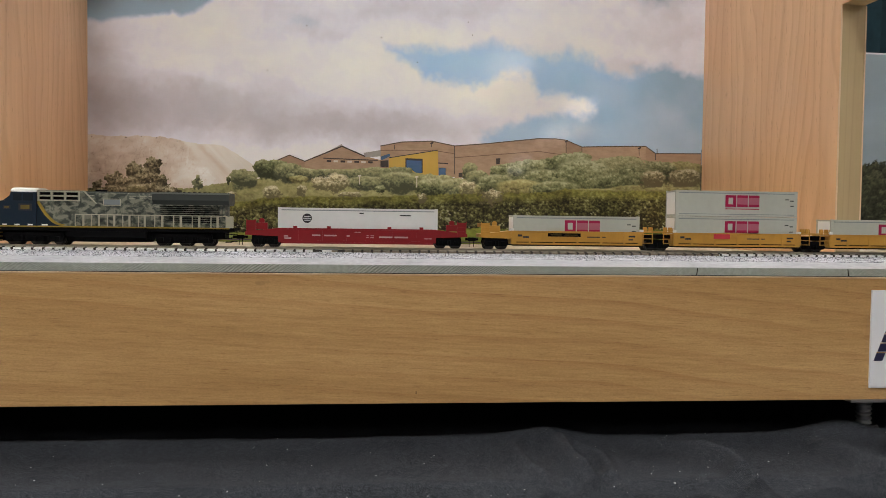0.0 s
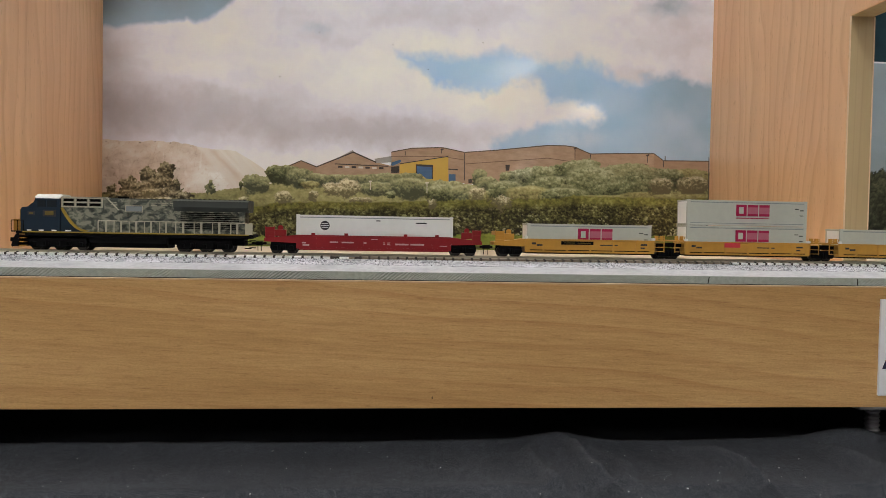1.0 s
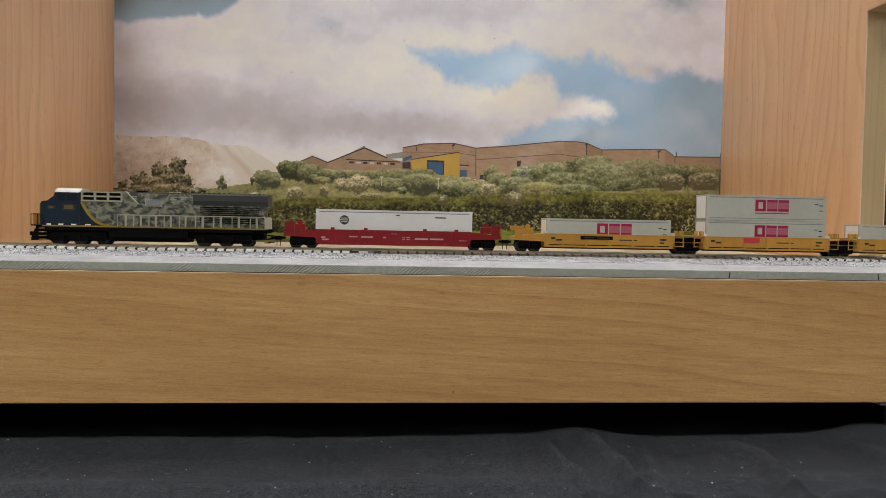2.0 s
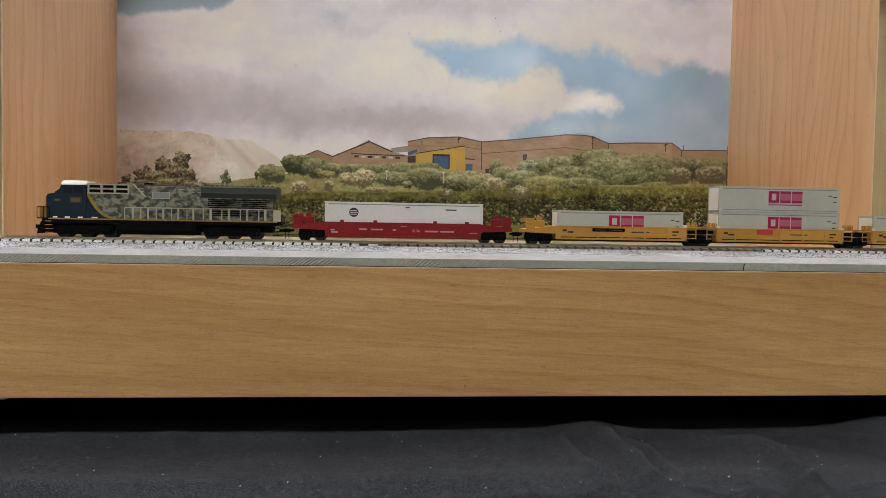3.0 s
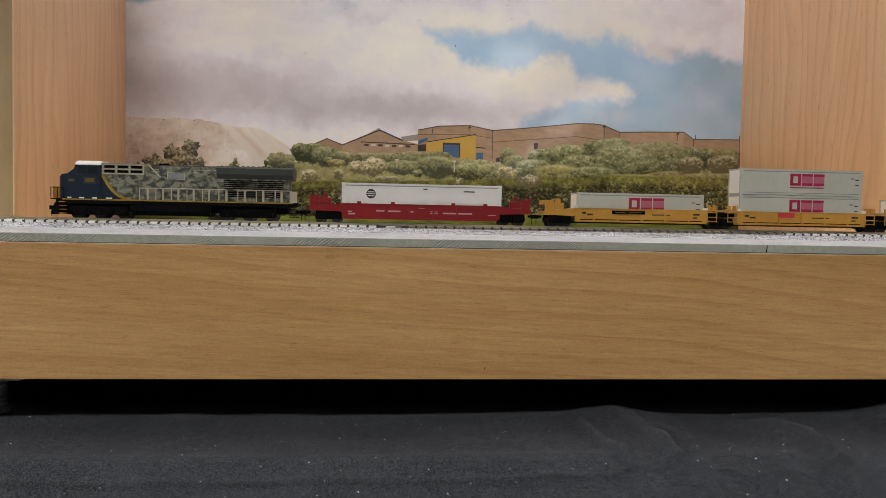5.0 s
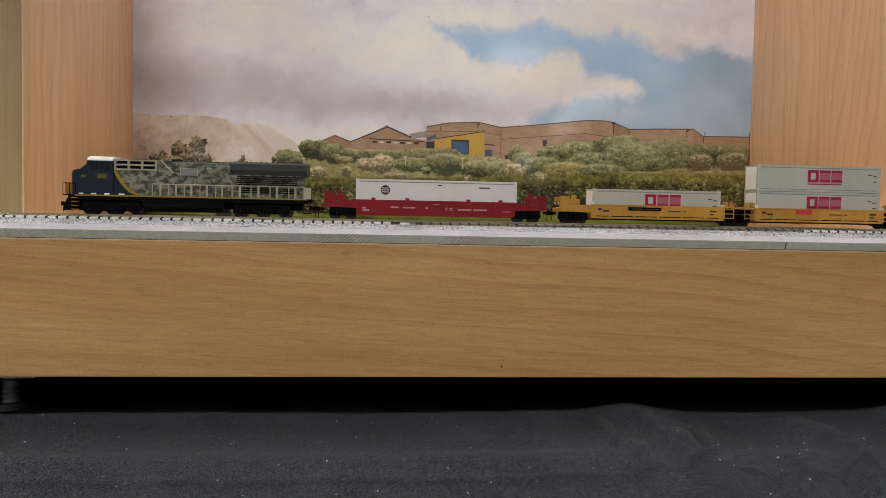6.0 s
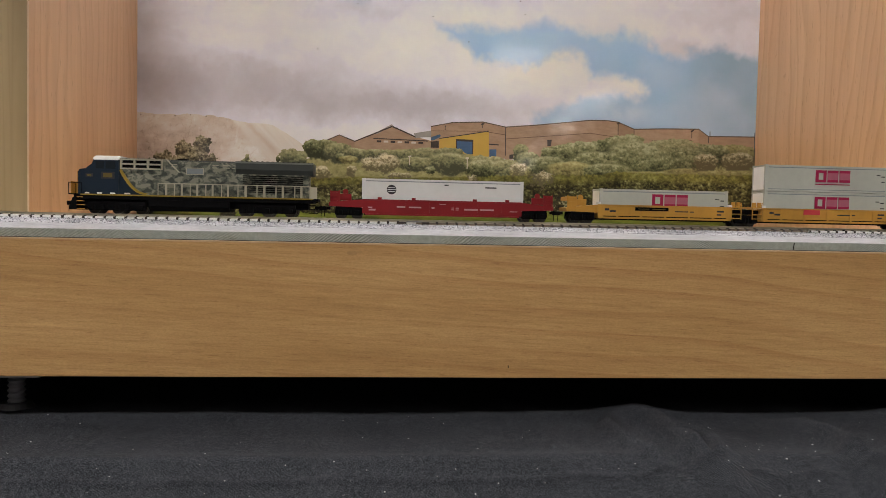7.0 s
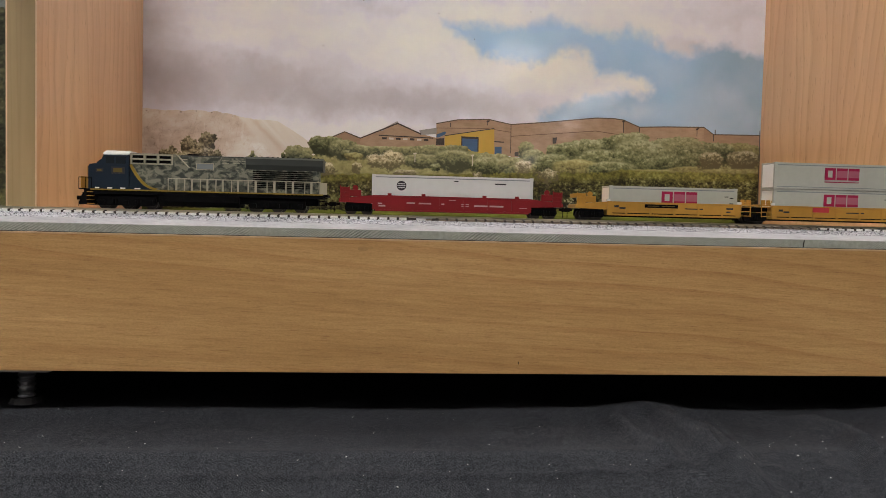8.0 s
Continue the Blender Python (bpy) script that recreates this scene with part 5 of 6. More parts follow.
    bm = prism([(0.0592, 0.0303), (0.0600, 0.0303), (0.0668, 0.0232), (0.0660, 0.0232)], "y", -0.00790, -0.0070)
    prism([(0.0592, 0.0303), (0.0600, 0.0303), (0.0668, 0.0232), (0.0660, 0.0232)], "y", 0.0070, 0.00790, bm)
    part("slope_trim", bm, P_CREAM, root, "pale trim on the sloping end of the intakes")
    part("intake_slope", prism([(0.0590, 0.0228), (0.0590, 0.0302), (0.0598, 0.0302), (0.0664, 0.0228)], "y", -0.0077, 0.0077), P_CAMO, root)
    bm = bmesh.new()
    for z0, z1 in ((0.0222, 0.0225), (0.0257, 0.0260)):
        box(0.0700, 0.0795, -0.00755, -0.0071, z0, z1, 0, bm)
    for x0 in (0.0700, 0.0792):
        box(x0, x0 + 0.0003, -0.00755, -0.0071, 0.0222, 0.0260, 0, bm)
    part("panel_frame", bm, P_CREAM, root, "pale frame round an equipment panel")
    bm = bmesh.new()
    for gx in (0.0620, 0.0840, 0.0900, 0.0945):
        rod("x", (-0.0076, 0.0262), 0.00016, gx, gx + 0.0034, 6, bm)
        rod("x", (-0.0076, 0.0276), 0.00016, gx, gx + 0.0034, 6, bm)
    part("grab_iron", bm, P_CREAM, root)
    part("exhaust_stack", box(0.0640, 0.0690, -0.0025, 0.0025, 0.0290, 0.0312, 0.0004), P_BLACK, root)
    part("engine_hatch", box(0.0615, 0.0955, -0.0066, 0.0066, 0.0290, 0.0300, 0.0003), P_ROOFGREY, root)
    bars(root, [(0.0705, 0.0790, 0.0227, 0.0255)], -0.00745, P_GREY, "equipment_panel")
    rad = part("radiator", prism([(-0.0072, 0.0232), (-0.0092, 0.0258), (-0.0092, 0.0290), (-0.0080, 0.0302), (0.0080, 0.0302), (0.0092, 0.0290), (0.0092, 0.0258), (0.0072, 0.0232)], "x", 0.0965, 0.1320), P_ROOFGREY, root, "grey overhanging radiator wings")
    bm = bmesh.new()
    for s in (-1, 1):
        a, b = sorted((s * 0.0080, s * 0.0096))
        box(0.0962, 0.1323, a, b, 0.0291, 0.0300, 0.0002, bm)
    # the lip's paler grey is a highlight painted along the ledge
    part("radiator_lip", bm, P_LIPLIT, rad, "lip along the radiator wings, paler as if catching light")
    bm = bmesh.new()
    for i in range(14):
        box(0.0985 + i * 0.0023, 0.0993 + i * 0.0023, -0.0085, 0.0085, 0.0300, 0.0304, 0, bm)
    part("radiator_slats", bm, P_BLACK, rad)
    bm = bmesh.new()
    for i in range(9):
        box(0.0995, 0.1262, -0.0076, -0.0071, 0.0132 + i * 0.0011, 0.0137 + i * 0.0011, 0, bm)
    part("louvres", bm, P_BLACK, hood)
    part("rear_end", box(0.1275, 0.1292, -0.0066, 0.0066, 0.0104, 0.0262, 0.0004), P_CAMO, root)
    part("rear_platform", box(0.1292, 0.1355, -0.0088, 0.0088, 0.0090, 0.0104, 0.0002), P_BLACK, root)
    part("rear_panel", box(0.1300, 0.1350, -0.0090, -0.0086, 0.0104, 0.0168, 0.0001), P_CREAM, root, "cream end panel")
    bm = bmesh.new()
    for i in range(4):
        for s in (-1, 1):
            a, b = sorted((s * 0.0064, s * 0.0089))
            box(0.1298, 0.1340, a, b, 0.0022 + i * 0.0021, 0.0027 + i * 0.0021, 0, bm)
    part("steps", bm, P_BLACK, root)
    # side handrails and wide pale stanchions
    handrail(root, 0.0560, 0.1310, 0.0105, 0.0170, -0.0089, 10, P_CREAM, 0.00026)
    handrail(root, 0.0560, 0.1310, 0.0105, 0.0170, 0.0089, 10, P_CREAM, 0.00026)
    for i in range(9):
        xs = 0.0600 + i * 0.0082
        part("stanchion_plate", box(xs - 0.0005, xs + 0.0005, -0.00905, -0.0088, 0.0106, 0.0168), P_CREAM, root, "pale stanchion plate")
    bars(root, [(0.0150 + i * 0.0080, 0.0180 + i * 0.0080, 0.01065, 0.0114) for i in range(4)], -0.0088, P_WHITE, "step_light")
    # draw the drafted lengths out to the true ones
    old = [0.0, 0.0052, 0.0098, 0.0205, 0.0361, 0.0515, 0.0600, 0.0935, 0.0965, 0.1275, 0.1355, 0.1390]
    true = [0.0040, 0.0085, 0.0124, 0.0205, 0.0341, 0.0500, 0.0593, 0.0930, 0.0963, 0.1345, 0.1412, 0.1455]
    for ob in root.children_recursive:
        for v in ob.data.vertices:
            v.co.x = float(np.interp(v.co.x, old, true))
    truck(root, 0.0328, 3, 0.0125, P_BLACK, 0.0033)
    truck(root, 0.1136, 3, 0.0125, P_BLACK, 0.0033)
    return tagged(root, "dark blue and camouflage diesel locomotive with white cab roof", "locomotive")


def container(name, x, length, z, height, color, label, wide=0.0076, ribs=False):
    """A shipping container: corrugated sides, rails, corner posts and castings."""
    root = empty(name, (x, YT, ZR + z))
    part("side_panel", box(0.0012, length - 0.0012, -wide + 0.0001, wide - 0.0001, 0.0009, height - 0.0009), color, root)
    bm = bmesh.new()
    box(0.0, length, -wide, wide, height - 0.0011, height - 0.0002, 0.0002, bm)
    part("roof", bm, color, root)
    bm = bmesh.new()
    box(0.0, length, -wide, wide, 0.0, 0.0010, 0.0002, bm)
    part("bottom_rail", bm, color, root)
    bm = bmesh.new()
    box(0.002, length - 0.002, -wide - 0.00002, -wide + 0.0003, height - 0.0018, height - 0.0013, 0, bm)
    box(0.002, length - 0.002, -wide - 0.00002, -wide + 0.0003, 0.0011, 0.0015, 0, bm)
    part("seam", bm, P_GREY, root)
    for px in (0.0, length - 0.0016):
        for s in (-1, 1):
            a, b = sorted((s * wide, s * (wide - 0.0014)))
            part("corner_post", box(px, px + 0.0016, a, b, 0.0008, height - 0.0008, 0.0001), color, root)
    for px in (-0.00005, length - 0.00185):
        for s in (-1, 1):
            a, b = sorted((s * (wide + 0.00012), s * (wide - 0.0014)))
            for pz in (0.0, height - 0.0013):
                part("corner_casting", box(px, px + 0.0019, a, b, pz, pz + 0.0013, 0.00015), color, root)
    return root


def carrier_box(x, z, height, low):
    """A pale forty-foot box with a plain three-block mark in crimson and pink."""
    root = container("shipping_container", x, 0.0762, z, height, P_BOXGREY, "")
    part("end_door", box(-0.0001, 0.0012, -0.0060, 0.0060, 0.0010, height - 0.0012, 0.0001), P_WHITE, root, "white end doors")
    y = -0.0077
    h0 = height - 0.0096
    c = 0.0308
    for i in range(3):
        a = c + i * 0.0073
        if i == 0:
            for e in (a, a + 0.0048):
                part("logo_block", box(e, e + 0.0018, y - 0.00012, y + 0.0001, h0, h0 + 0.0068), P_MAGENTA, root)
        else:
            part("logo_block", box(a, a + 0.0066, y - 0.00012, y + 0.0001, h0, h0 + 0.0068), P_PINK, root)
        part("logo_bar", box(a, a + 0.0066, y - 0.0002, y + 0.0001, h0 + 0.0054, h0 + 0.0069), P_MAGENTA, root)
        part("logo_bar", box(a, a + 0.0066, y - 0.0002, y + 0.0001, h0 - 0.0001, h0 + 0.0014), P_MAGENTA, root)
    if not low:
        bars(root, [(c, c + 0.0212, h0 - 0.0016, h0 - 0.0011)], y, P_MAGENTA, "logo_line")
    bars(root, [(0.0685, 0.0708, height - 0.0052, height - 0.0047), (0.0716, 0.0738, height - 0.0060, height - 0.0054), (0.0716, 0.0738, height - 0.0091, height - 0.0086),], y, P_INK)
    return tagged(root, "pale grey container with a magenta three-block mark", "container", "pale forty-foot containers")


def well_body(root, x0, x1, color, flutes):
    """The deep well of a stack car: side sills with a lower lip, floor and ends."""
    for s in (-1, 1):
        y = s * 0.0088
        prof = [(y - 0.0004, 0.0030), (y + 0.0004, 0.0030), (y + 0.0004, 0.0102), (y + 0.0007, 0.0103), (y + 0.0007, 0.0110), (y - 0.0007, 0.0110), (y - 0.0007, 0.0103), (y - 0.0004, 0.0102)]
        part("side_sill", prism(prof, "x", x0, x1), color, root)
        # on the yellow units the lip is black to paint the shaded underside
        part("lower_lip", box(x0 + 0.0015, x1 - 0.0015, y - 0.0008, y + 0.0008, 0.0022, 0.0030, 0.0002), P_BLACK if flutes == 5 else color, root)
    bm = bmesh.new()
    for i in range(flutes):
        a = x0 + 0.004 + (x1 - x0 - 0.008) * i / flutes
        w = (x1 - x0 - 0.008) / flutes
        prism([(a + w * 0.1, 0.0030), (a + w * 0.25, 0.0040), (a + w * 0.75, 0.0040), (a + w * 0.9, 0.0030)], "y", -0.0098, -0.0092, bm)
        box(a + w * 0.46, a + w * 0.54, -0.0096, -0.0092, 0.0040, 0.0102, 0, bm)
    part("sill_rib", bm, color, root)
    if flutes == 5:
        # raised black strip painting the shadow line above the ribs
        part("sill_groove", box(x0 + 0.003, x1 - 0.003, -0.00945, -0.0091, 0.0041, 0.0046), P_BLACK, root)
    part("well_floor", box(x0 + 0.001, x1 - 0.001, -0.0084, 0.0084, 0.0022, 0.0030), P_BLACK, root)
    for a in (x0, x1 - 0.0012):
        part("well_end", box(a, a + 0.0012, -0.0084, 0.0084, 0.0030, 0.0104), color, root)


def end_platform(root, x, way, color):
    """The platform over an end truck: deck, brake stand, hand rails and ladder."""
    q = lambda a: x + way * a
    sp = lambda a, b: sorted((q(a), q(b)))
    a, b = sp(0.0, 0.0185)
    part("end_deck", prism([(q(0.0), 0.0062), (q(0.0), 0.0108), (q(0.004), 0.0104), (q(0.0185), 0.0088), (q(0.0185), 0.0068)], "y", -0.0084, 0.0084), color, root)
    bm = bmesh.new()
    a, b = sp(0.0125, 0.0175)
    box(a, b, -0.0080, -0.0074, 0.0088, 0.0152, 0, bm)
    a, b = sp(0.0160, 0.0178)
    box(a, b, -0.0078, 0.0078, 0.0128, 0.0152, 0.0003, bm)
    a, b = sp(0.0062, 0.0128)
    box(a, b, -0.0070, -0.0040, 0.0100, 0.0138, 0.0004, bm)
    part("brake_stand", bm, color, root)
    bm = bmesh.new()
    for i in range(3):
        a, b = sp(0.0125, 0.0178)
        rod("x", (-0.0086, 0.0100 + i * 0.0022), 0.0002, a, b, 6, bm)
    for xx in (0.0126, 0.0177):
        rod("z", (q(xx), -0.0086), 0.0002, 0.0068, 0.0158, 6, bm)
    part("ladder", bm, color, root)
    rod_bm = rod("y", (q(0.0095), 0.0148), 0.0016, -0.0060, -0.0054, 14)
    part("brake_wheel", rod_bm, color, root)
    coupler(root, q(0.0182), way)


def red_well_car(x):
    root = empty("well_car", (x, YT, ZR))
    L = 0.126
    well_body(root, 0.0180, L - 0.0180, P_RED, 6)
    end_platform(root, 0.0180, -1, P_RED)
    end_platform(root, L - 0.0180, 1, P_RED)
    truck(root, 0.0105, 2, 0.0090, P_BLACK, 0.0026)
    truck(root, L - 0.0105, 2, 0.0090, P_BLACK, 0.0026)
    bars(root, [(0.0212, 0.0235, 0.0060, 0.0068), (0.0216, 0.0254, 0.0047, 0.0056), (0.0372, 0.0430, 0.0066, 0.0074), (0.0440, 0.0510, 0.0065, 0.0073), (0.0562, 0.0584, 0.0064, 0.0072), (0.0680, 0.0722, 0.0068, 0.0072), (0.0680, 0.0722, 0.0058, 0.0062),
                (0.0752, 0.0920, 0.0058, 0.0067), (0.1012, 0.1056, 0.0054, 0.0058), (0.0612, 0.0648, 0.0088, 0.0091)], -0.0093, P_FADED)
    for a in (0.0265, 0.0455, 0.0800, 0.0985):
        part("stake_pocket", box(a, a + 0.0022, -0.0096, -0.0082, 0.0108, 0.0122, 0.0002), P_RED, root)
    return tagged(root, "deep red single well car with one white container", "well car")


def yellow_unit(x, left_end, right_end, mark=-0.0150):
    """One unit of an articulated stack car; local 0 is the middle of the unit."""
    root = empty("articulated_well_unit", (x, YT, ZR))
    h = 0.0395
    well_body(root, -h, h, P_YELLOW, 5)
    for way, end in ((-1, left_end), (1, right_end)):
        if end:
            end_platform(root, way * h, way, P_YELLOW)
            truck(root, way * (h + 0.0085), 2, 0.0078, P_BLACK, 0.0026)
        else:
            bm = bmesh.new()
            a, b = sorted((way * h, way * (h + 0.0078)))
            box(a, b, -0.0040, 0.0040, 0.0070, 0.0098, 0.0004, bm)
            part("articulation_arm", bm, P_BLACK, root)
            a, b = sorted((way * (h + 0.0005), way * (h + 0.0062)))
            beam = part("end_beam", box(a, b, -0.0086, 0.0086, 0.0106, 0.0115, 0.0002), P_YELLOW, root)
            for i in range(4):
                part("rung", rod("x", (-0.0088, 0.0045 + i * 0.0026), 0.00024, a, b, 6), P_YELLOW, beam)
            for xx in (a, b):
                part("ladder_rail", rod("z", (xx, -0.0088), 0.00026, 0.0040, 0.0138, 6), P_YELLOW, beam)
            for xx in (a + 0.0004, b - 0.0022):
                part("walkway_post", box(xx, xx + 0.0018, -0.0086, -0.0068, 0.0115, 0.0140, 0.0002), P_YELLOW, beam)
            if way == 1:
                truck(root, h + 0.0098, 2, 0.0078, P_BLACK, 0.0026)
    bars(root, [(-0.0355, -0.0330, 0.0076, 0.0088), (-0.0325, -0.0290, 0.0068, 0.0078), (0.0060, 0.0170, 0.0074, 0.0080), (0.0310, 0.0350, 0.0078, 0.0088), (0.0310, 0.0335, 0.0060, 0.0068)], -0.0093, P_INK)
    if left_end or right_end:
        bars(root, [(-0.0178, 0.0018, 0.0078, 0.0098)], -0.0097, P_BLACK, "number_panel")
        bars(root, [(-0.0160, -0.0095, 0.0086, 0.0090), (-0.0078, 0.0000, 0.0086, 0.0090)], -0.00980, P_DULLGOLD)
    else:
        bars(root, [(mark, mark + 0.0100, 0.0076, 0.0104)], -0.0097, P_EMBLEM, "logo_bar")
    for s in (-1, 1):
        a, b = sorted((s * (h - 0.0016), s * (h + 0.0006)))
        part("container_guide", box(a, b, -0.0092, -0.0070, 0.0110, 0.0124, 0.0002), P_BOXWHITE, root, "pale container guide")
    return tagged(root, "warm yellow stack car unit carrying pale containers", "stack car", "articulated stack car units")


def caboose(x):
    root = empty("caboose", (x, YT, ZR))
    part("underframe", box(0.0015, 0.0772, -0.0084, 0.0084, 0.0052, 0.0080, 0.0003), P_NAVY, root, "navy underframe and end platforms")
    part("lower_body", box(0.0072, 0.0712, -0.0080, 0.0080, 0.0080, 0.0136, 0.0003), P_NAVY, root, "navy lower body")
    part("upper_body", box(0.0072, 0.0712, -0.00795, 0.00795, 0.0136, 0.0212, 0.0003), P_GREY, root, "grey upper body")
    roof = [(-0.0088, 0.0210), (-0.0088, 0.0218), (-0.0050, 0.0230), (0.0050, 0.0230), (0.0088, 0.0218), (0.0088, 0.0210)]
    part("roof", prism(roof, "x", 0.0, 0.0787), P_WHITE, root, "white roof")
    part("cupola", box(0.0328, 0.0472, -0.0086, 0.0086, 0.0155, 0.0290, 0.0003), P_GREY, root, "grey cupola")
    part("cupola_roof", prism([(-0.0092, 0.0288), (-0.0092, 0.0295), (-0.0050, 0.0304), (0.0050, 0.0304), (0.0092, 0.0295), (0.0092, 0.0288)], "x", 0.0316, 0.0486), P_WHITE, root, "white cupola roof")
    y = -0.0081
    part("window", box(0.0350, 0.0452, -0.0088, -0.0084, 0.0214, 0.0258), P_GLASS, root)
    part("louvre", box(0.0362, 0.0432, -0.0088, -0.0084, 0.0176, 0.0200), P_BLACK, root)
    for a in (0.0172, 0.0618):
        w = part("window", box(a, a + 0.0052, y - 0.0002, y + 0.0003, 0.0140, 0.0182), P_GLASS, root)
        part("window_bar", box(a, a + 0.0052, y - 0.0004, y, 0.0158, 0.0163), P_BOXGREY, w)
    bars(root, [(0.0496, 0.0592, 0.0160, 0.0190)], y, P_YELLOW, "warning_panel")
    bars(root, [(0.0510, 0.0578, 0.0171, 0.0179)], y - 0.0001, P_INK)
    part("emblem", rod("y", (0.0130, 0.0164), 0.0030, y - 0.0002, y + 0.0002, 20), P_YELLOW, root, "round yellow emblem")
    part("emblem", rod("y", (0.0390, 0.0122), 0.0046, -0.0091, -0.0084, 8), P_EMBLEM, root, "red eight-sided emblem")
    bars(root, [(0.0158, 0.0225, 0.0090, 0.0104), (0.0250, 0.0325, 0.0090, 0.0104), (0.0488, 0.0590, 0.0088, 0.0110), (0.0608, 0.0655, 0.0086, 0.0104)], y, P_BOXGREY)
    # end rails with their curved white ends, ladders and posts
    for x0, x1, curve in ((0.0010, 0.0066, 1), (0.0718, 0.0776, -1)):
        bm = bmesh.new()
        for xx in (x0, x1):
            for s in (-1, 1):
                rod("z", (xx, s * 0.0081), 0.00026, 0.0080, 0.0212, 6, bm)
        for z in (0.0110, 0.0135):
            for s in (-1, 1):
                rod("x", (s * 0.0081, z), 0.0002, x0, x1, 6, bm)
        part("end_railing", bm, P_NAVY, root)
        bm = bmesh.new()
        base = 0.0070 if curve > 0 else 0.0714
        for i in range(9):
            t = i / 8
            cx = base + curve * (0.0004 + 0.0052 * t ** 2)
            box(cx - 0.0004, cx + 0.0004, -0.0084, -0.0080, 0.0134 - 0.0056 * t, 0.0142 - 0.0056 * t, 0, bm)
        part("grab_rail", bm, P_CREAM, root, "pale curved grab rail")
    bm = rod("z", (0.0155, 0.0), 0.0009, 0.0228, 0.0268, 10)
    part("chimney", bm, P_GREY, root)
    part("battery_box", box(0.0338, 0.0448, -0.0080, 0.0080, 0.0016, 0.0052, 0.0004), P_NAVY, root)
    truck(root, 0.0146, 2, 0.0088, P_NAVY, 0.0026)
    truck(root, 0.0640, 2, 0.0088, P_NAVY, 0.0026)
    coupler(root, 0.0015, -1)
    coupler(root, 0.0772, 1)
    return tagged(root, "grey and navy caboose with white roofs and a cupola", "caboose")


locomotive(-0.2220)
red_well_car(-0.0742)
cont = container("shipping_container", -0.0565, 0.0914, 0.0060 + ZR - ZR, 0.0168, P_BOXWHITE, "")
tagged(cont, "plain white forty-eight-foot container in the red well car", "container")
part("logo_disc", rod("y", (0.0165, 0.0106), 0.0027, -0.0080, -0.0072, 24), P_INK, cont, "dark round mark")
bars(cont, [(0.0146, 0.0184, 0.0093, 0.0097), (0.0142, 0.0188, 0.0104, 0.0108), (0.0146, 0.0184, 0.0115, 0.0119)], -0.00803, P_BOXWHITE, "mark_line")
bars(cont, [(0.0462, 0.0486, 0.0135, 0.0141), (0.0694, 0.0758, 0.0125, 0.0132)], -0.0077, P_INK)
PITCH = 0.0982
for i in range(5):
    xc = 0.1175 + i * PITCH
    yellow_unit(xc, i == 0, i == 4, -0.0150 if i == 1 else 0.0055)
    carrier_box(xc - 0.0381, 0.0050, 0.0152 if i % 2 == 0 else 0.0160, True)
    if i % 2:
        carrier_box(xc - 0.0381, 0.0211, 0.0155, False)
caboose(0.1175 + 4 * PITCH + 0.0395 + 0.0182 + 0.0080)


# ---------------------------------------------------------------- neighbouring modules seen through the openings
def neighbour(x0, x1, name_label):
    root = empty("neighbour_module", (0, 0, 0))
    part("fascia", box(x0, x1, 0.0, 0.006, ZF0, ZF1, 0.0006), M_FASCIA, root)
    part("frame_board", box(x0, x1, 0.0065, 0.43, ZF0 + 0.002, ZF1 - 0.001), M_BASEDARK, root)
    part("foam_layer", box(x0, x1, 0.0045, 0.40, ZF1 - 0.0008, ZG), M_FOAM, root)
    part("ground_sheet", box(x0, x1, 0.076, YB - 0.001, ZG + 0.0002, ZG + 0.0014), M_GROUND, root)
    ballast_bed(x0, x1, root)
    for a in (x0 + 0.06, x1 - 0.06):
        part("support_block", box(a - 0.02, a + 0.02, 0.03, 0.40, -0.003, ZF0 + 0.002), M_BLACKPLASTIC, root)
    return tagged(root, name_label, "display module")


neighbour(XR + WALL + 0.001, 1.0, "adjoining wooden display module carrying the same track")
neighbour(-1.0, XL - WALL - 0.001, "adjoining wooden display module carrying the same track")


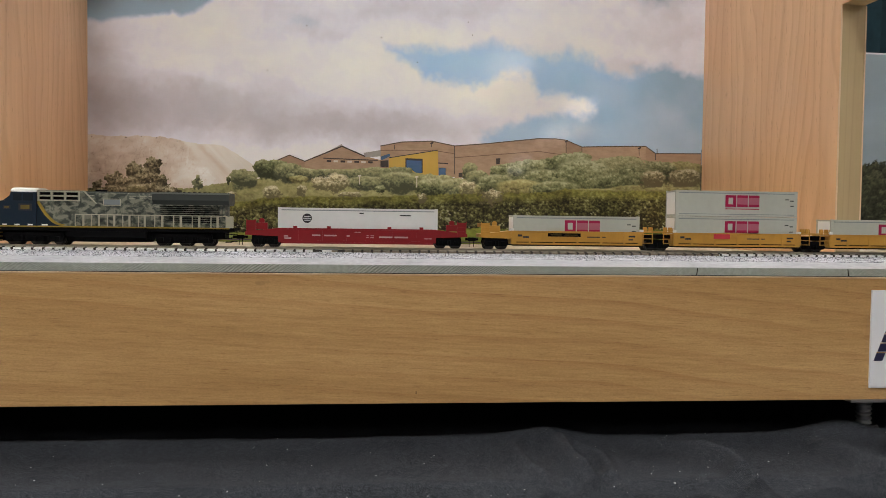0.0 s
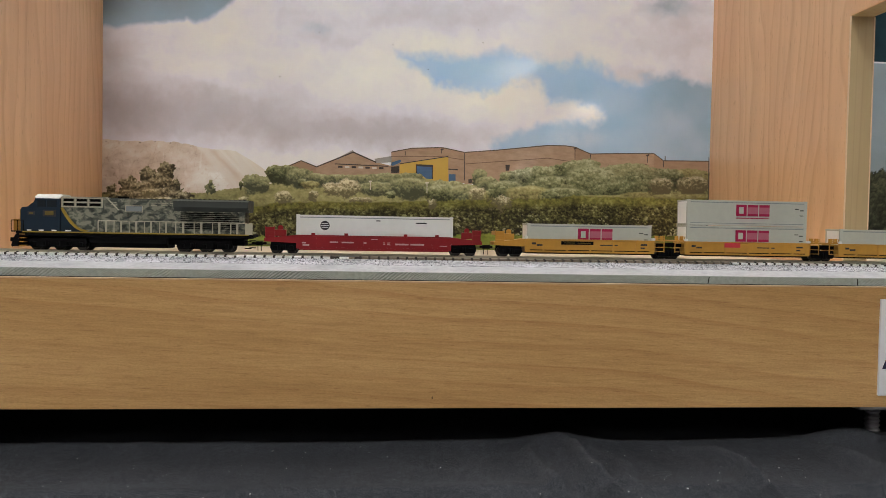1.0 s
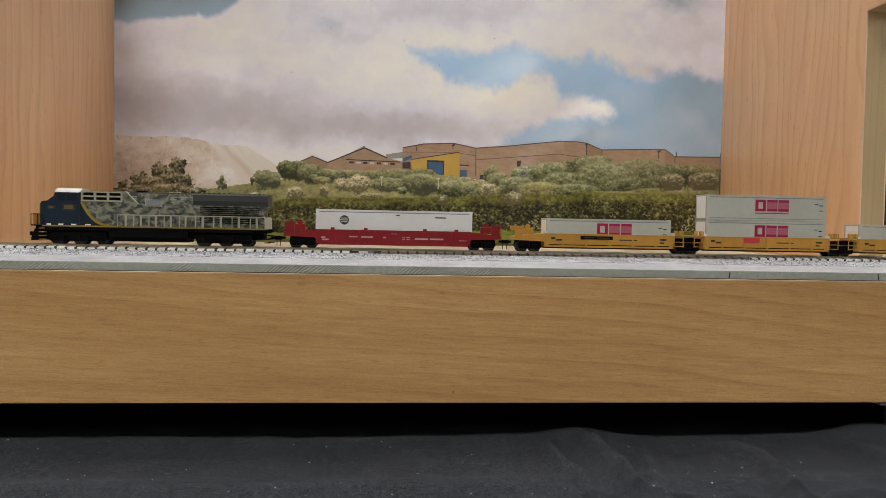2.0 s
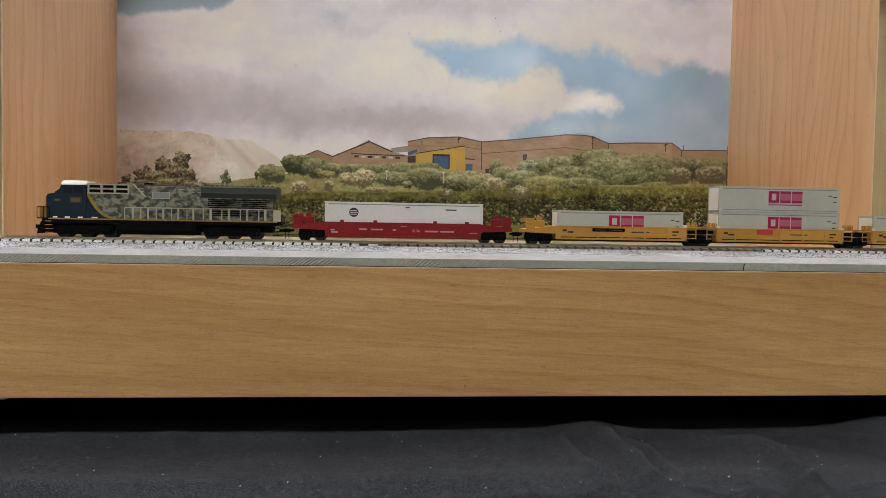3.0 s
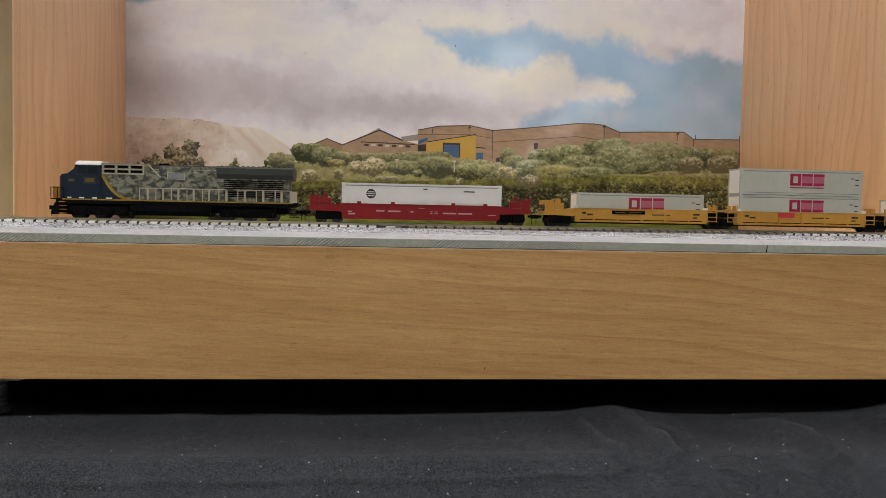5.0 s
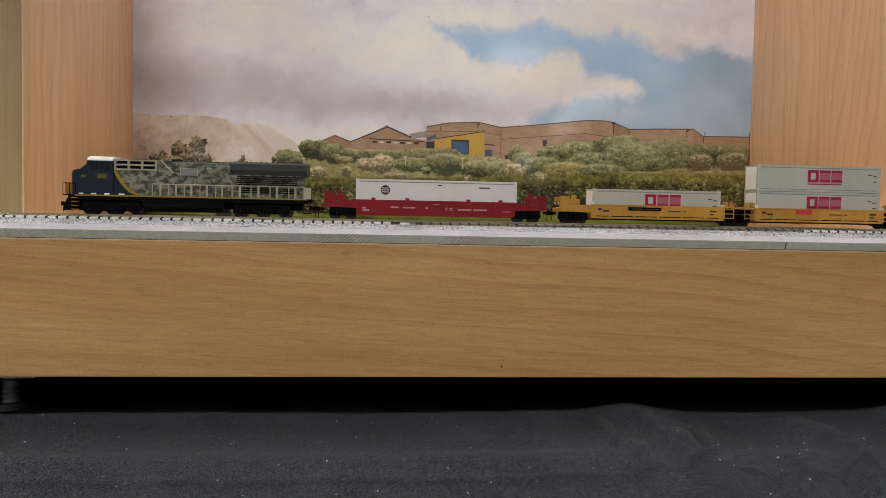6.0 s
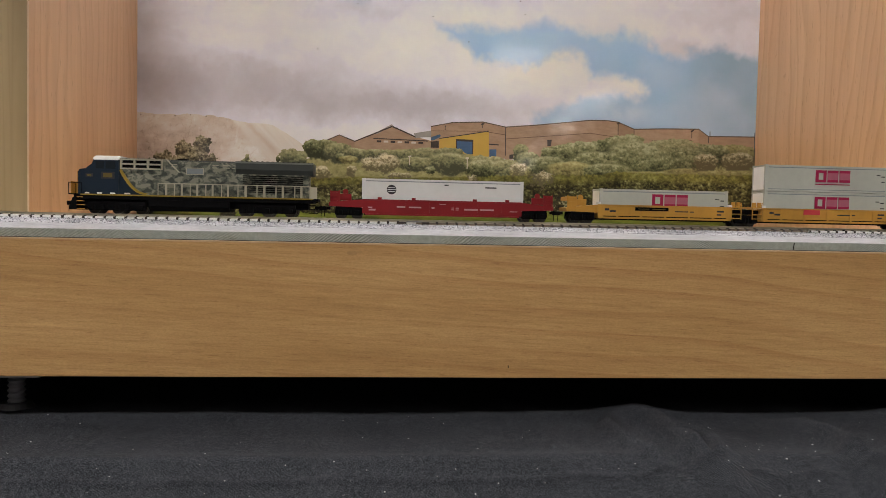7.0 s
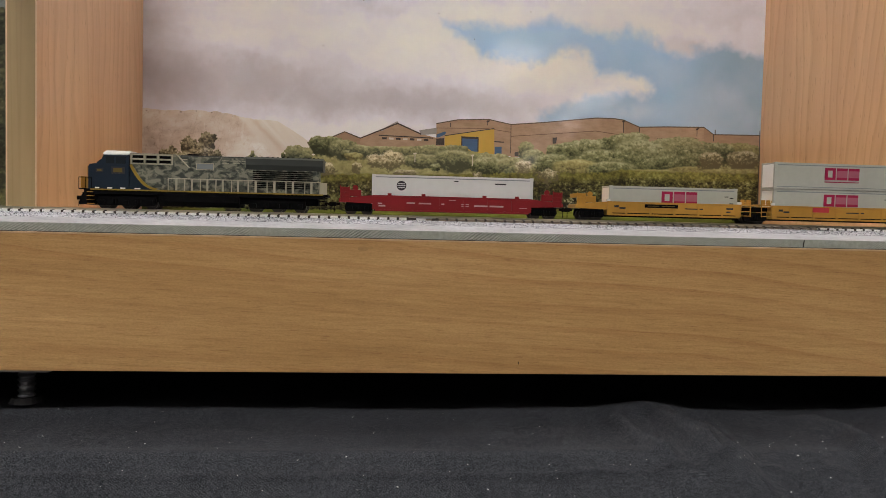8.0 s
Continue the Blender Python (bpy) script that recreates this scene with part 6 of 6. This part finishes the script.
def side_print(x0, x1, top, sky, low_top, label):
    """The smaller printed backdrop of an adjoining module: grey sky over a wooded hillside."""
    root = empty("backdrop", (0, 0, 0))
    part("backing_board", box(x0, x1, YB + 0.0006, YB + 0.006, ZG + 0.0016, top), M_WHITECARD, root)
    X, Z = np.meshgrid(np.linspace(x0 + 0.002, x1 - 0.002, 480), np.linspace(ZG + 0.002, top - 0.002, 190))
    U, V = X * 1800.0, -Z * 1800.0
    leaf, tuft = cloudy(U, V, 3.2, 401, 3, 0.7), cloudy(U, V, (11, 8), 411, 4, 0.6)
    own, up, rim = lumps(U + 2 * tuft, V + 2 * tuft, 13, 421)
    f = 0.42 + 0.14 * (own - 0.5) + 0.14 * up + 0.15 * leaf + 0.14 * tuft + 0.16 * cloudy(U, V, 70, 431, 3)
    wood_ink = grade(f, [(0.1, (20, 21, 15)), (0.4, (50, 50, 36)), (0.65, (82, 80, 58)), (0.95, (124, 118, 92))])
    meadow = grade(0.5 + 0.3 * tuft + 0.2 * leaf, [(0.1, (56, 52, 32)), (0.6, (96, 90, 56)), (0.95, (126, 118, 78))])
    wood_ink = over(wood_ink, meadow, 0.7 * soft(-Z + 0.006 * tuft, -(ZG + 0.030), -(ZG + 0.018)))
    air = grade(0.5 + 0.25 * cloudy(U, V, (160, 80), 441, 5), [(0.1, tuple(0.82 * c for c in sky)), (0.9, sky)])
    hill = low_top + 0.010 * cloudy(U, V * 0, 90, 451, 4) + 0.0022 * leaf + 0.003 * tuft
    picture = over(air, wood_ink, soft(hill - Z, -0.0008, 0.0008))
    n, m = X.shape[1], X.shape[0]
    me = bpy.data.meshes.new("printed_picture")
    idx = np.arange(n * m).reshape(m, n)
    quads = np.stack([idx[:-1, :-1], idx[:-1, 1:], idx[1:, 1:], idx[1:, :-1]], axis=-1).reshape(-1, 4)
    me.from_pydata(np.stack([X, np.full(X.shape, YB), Z], axis=-1).reshape(-1, 3), [], quads)
    rgba = np.ones((n * m, 4), dtype=np.float32)
    rgba[:, :3] = np.clip(picture.reshape(-1, 3), 0, 1)
    me.attributes.new("ink", "FLOAT_COLOR", "POINT").data.foreach_set("color", rgba.ravel())
    me.materials.append(INK_PRINT)
    ob = new("printed_picture", me)
    ob.parent = root
    ob["label"] = "printed woodland under a grey sky"
    return tagged(root, label, "backdrop", kind="structure")


side_print(XR + WALL + 0.02, 0.98, 0.312, (142, 150, 152), 0.188, "printed backdrop of grey sky over a wooded hill")
side_print(-0.98, XL - WALL - 0.02, 0.33, (120, 124, 118), 0.30, "printed backdrop of dark woodland")


def curtain():
    """Dark drapes behind the modules, in vertical folds."""
    bm = bmesh.new()
    n = 240
    rows = []
    for z in (ZHALL0 + 0.02, 1.6):
        rows.append([bm.verts.new((-2.4 + 4.8 * i / n, 0.95 + 0.03 * math.sin(i * 0.9) + 0.012 * math.sin(i * 2.3), z)) for i in range(n + 1)])
    for i in range(n):
        bm.faces.new((rows[0][i], rows[0][i + 1], rows[1][i + 1], rows[1][i]))
    ob = link("curtain", bm, M_TEAL, smooth=True)
    m = ob.modifiers.new("thickness", "SOLIDIFY")
    m.thickness = 0.002
    return tagged(ob, "dark teal drape hanging in folds behind the modules", "curtain")


curtain()


def name_sign():
    """White card on the fascia; its device is drawn as slanted stripes."""
    root = empty("name_card", (0.2733, -0.0006, ZF0 + 0.0068))
    part("card", box(0.0, 0.078, -0.0006, 0.0006, 0.0, 0.0545, 0.0002), M_WHITECARD, root)
    for i in range(7):
        a = 0.0019 + i * 0.0021
        z = 0.0152 + i * 0.0052
        bm = prism([(a, z), (a + 0.0050, z), (a + 0.0066, z + 0.0043), (a + 0.0016, z + 0.0043)], "y", -0.0009, -0.0006)
        part("stripe", bm, M_NAVYINK, root, "navy slanted stripe")
        if i:
            part("gold_line", prism([(a - 0.0006, z - 0.0007), (a + 0.0050, z - 0.0007), (a + 0.0052, z - 0.0003), (a - 0.0004, z - 0.0003)], "y", -0.00085, -0.0006), P_YELLOW, root)
    return tagged(root, "white card with slanted navy stripes on the fascia", "sign")


name_sign()
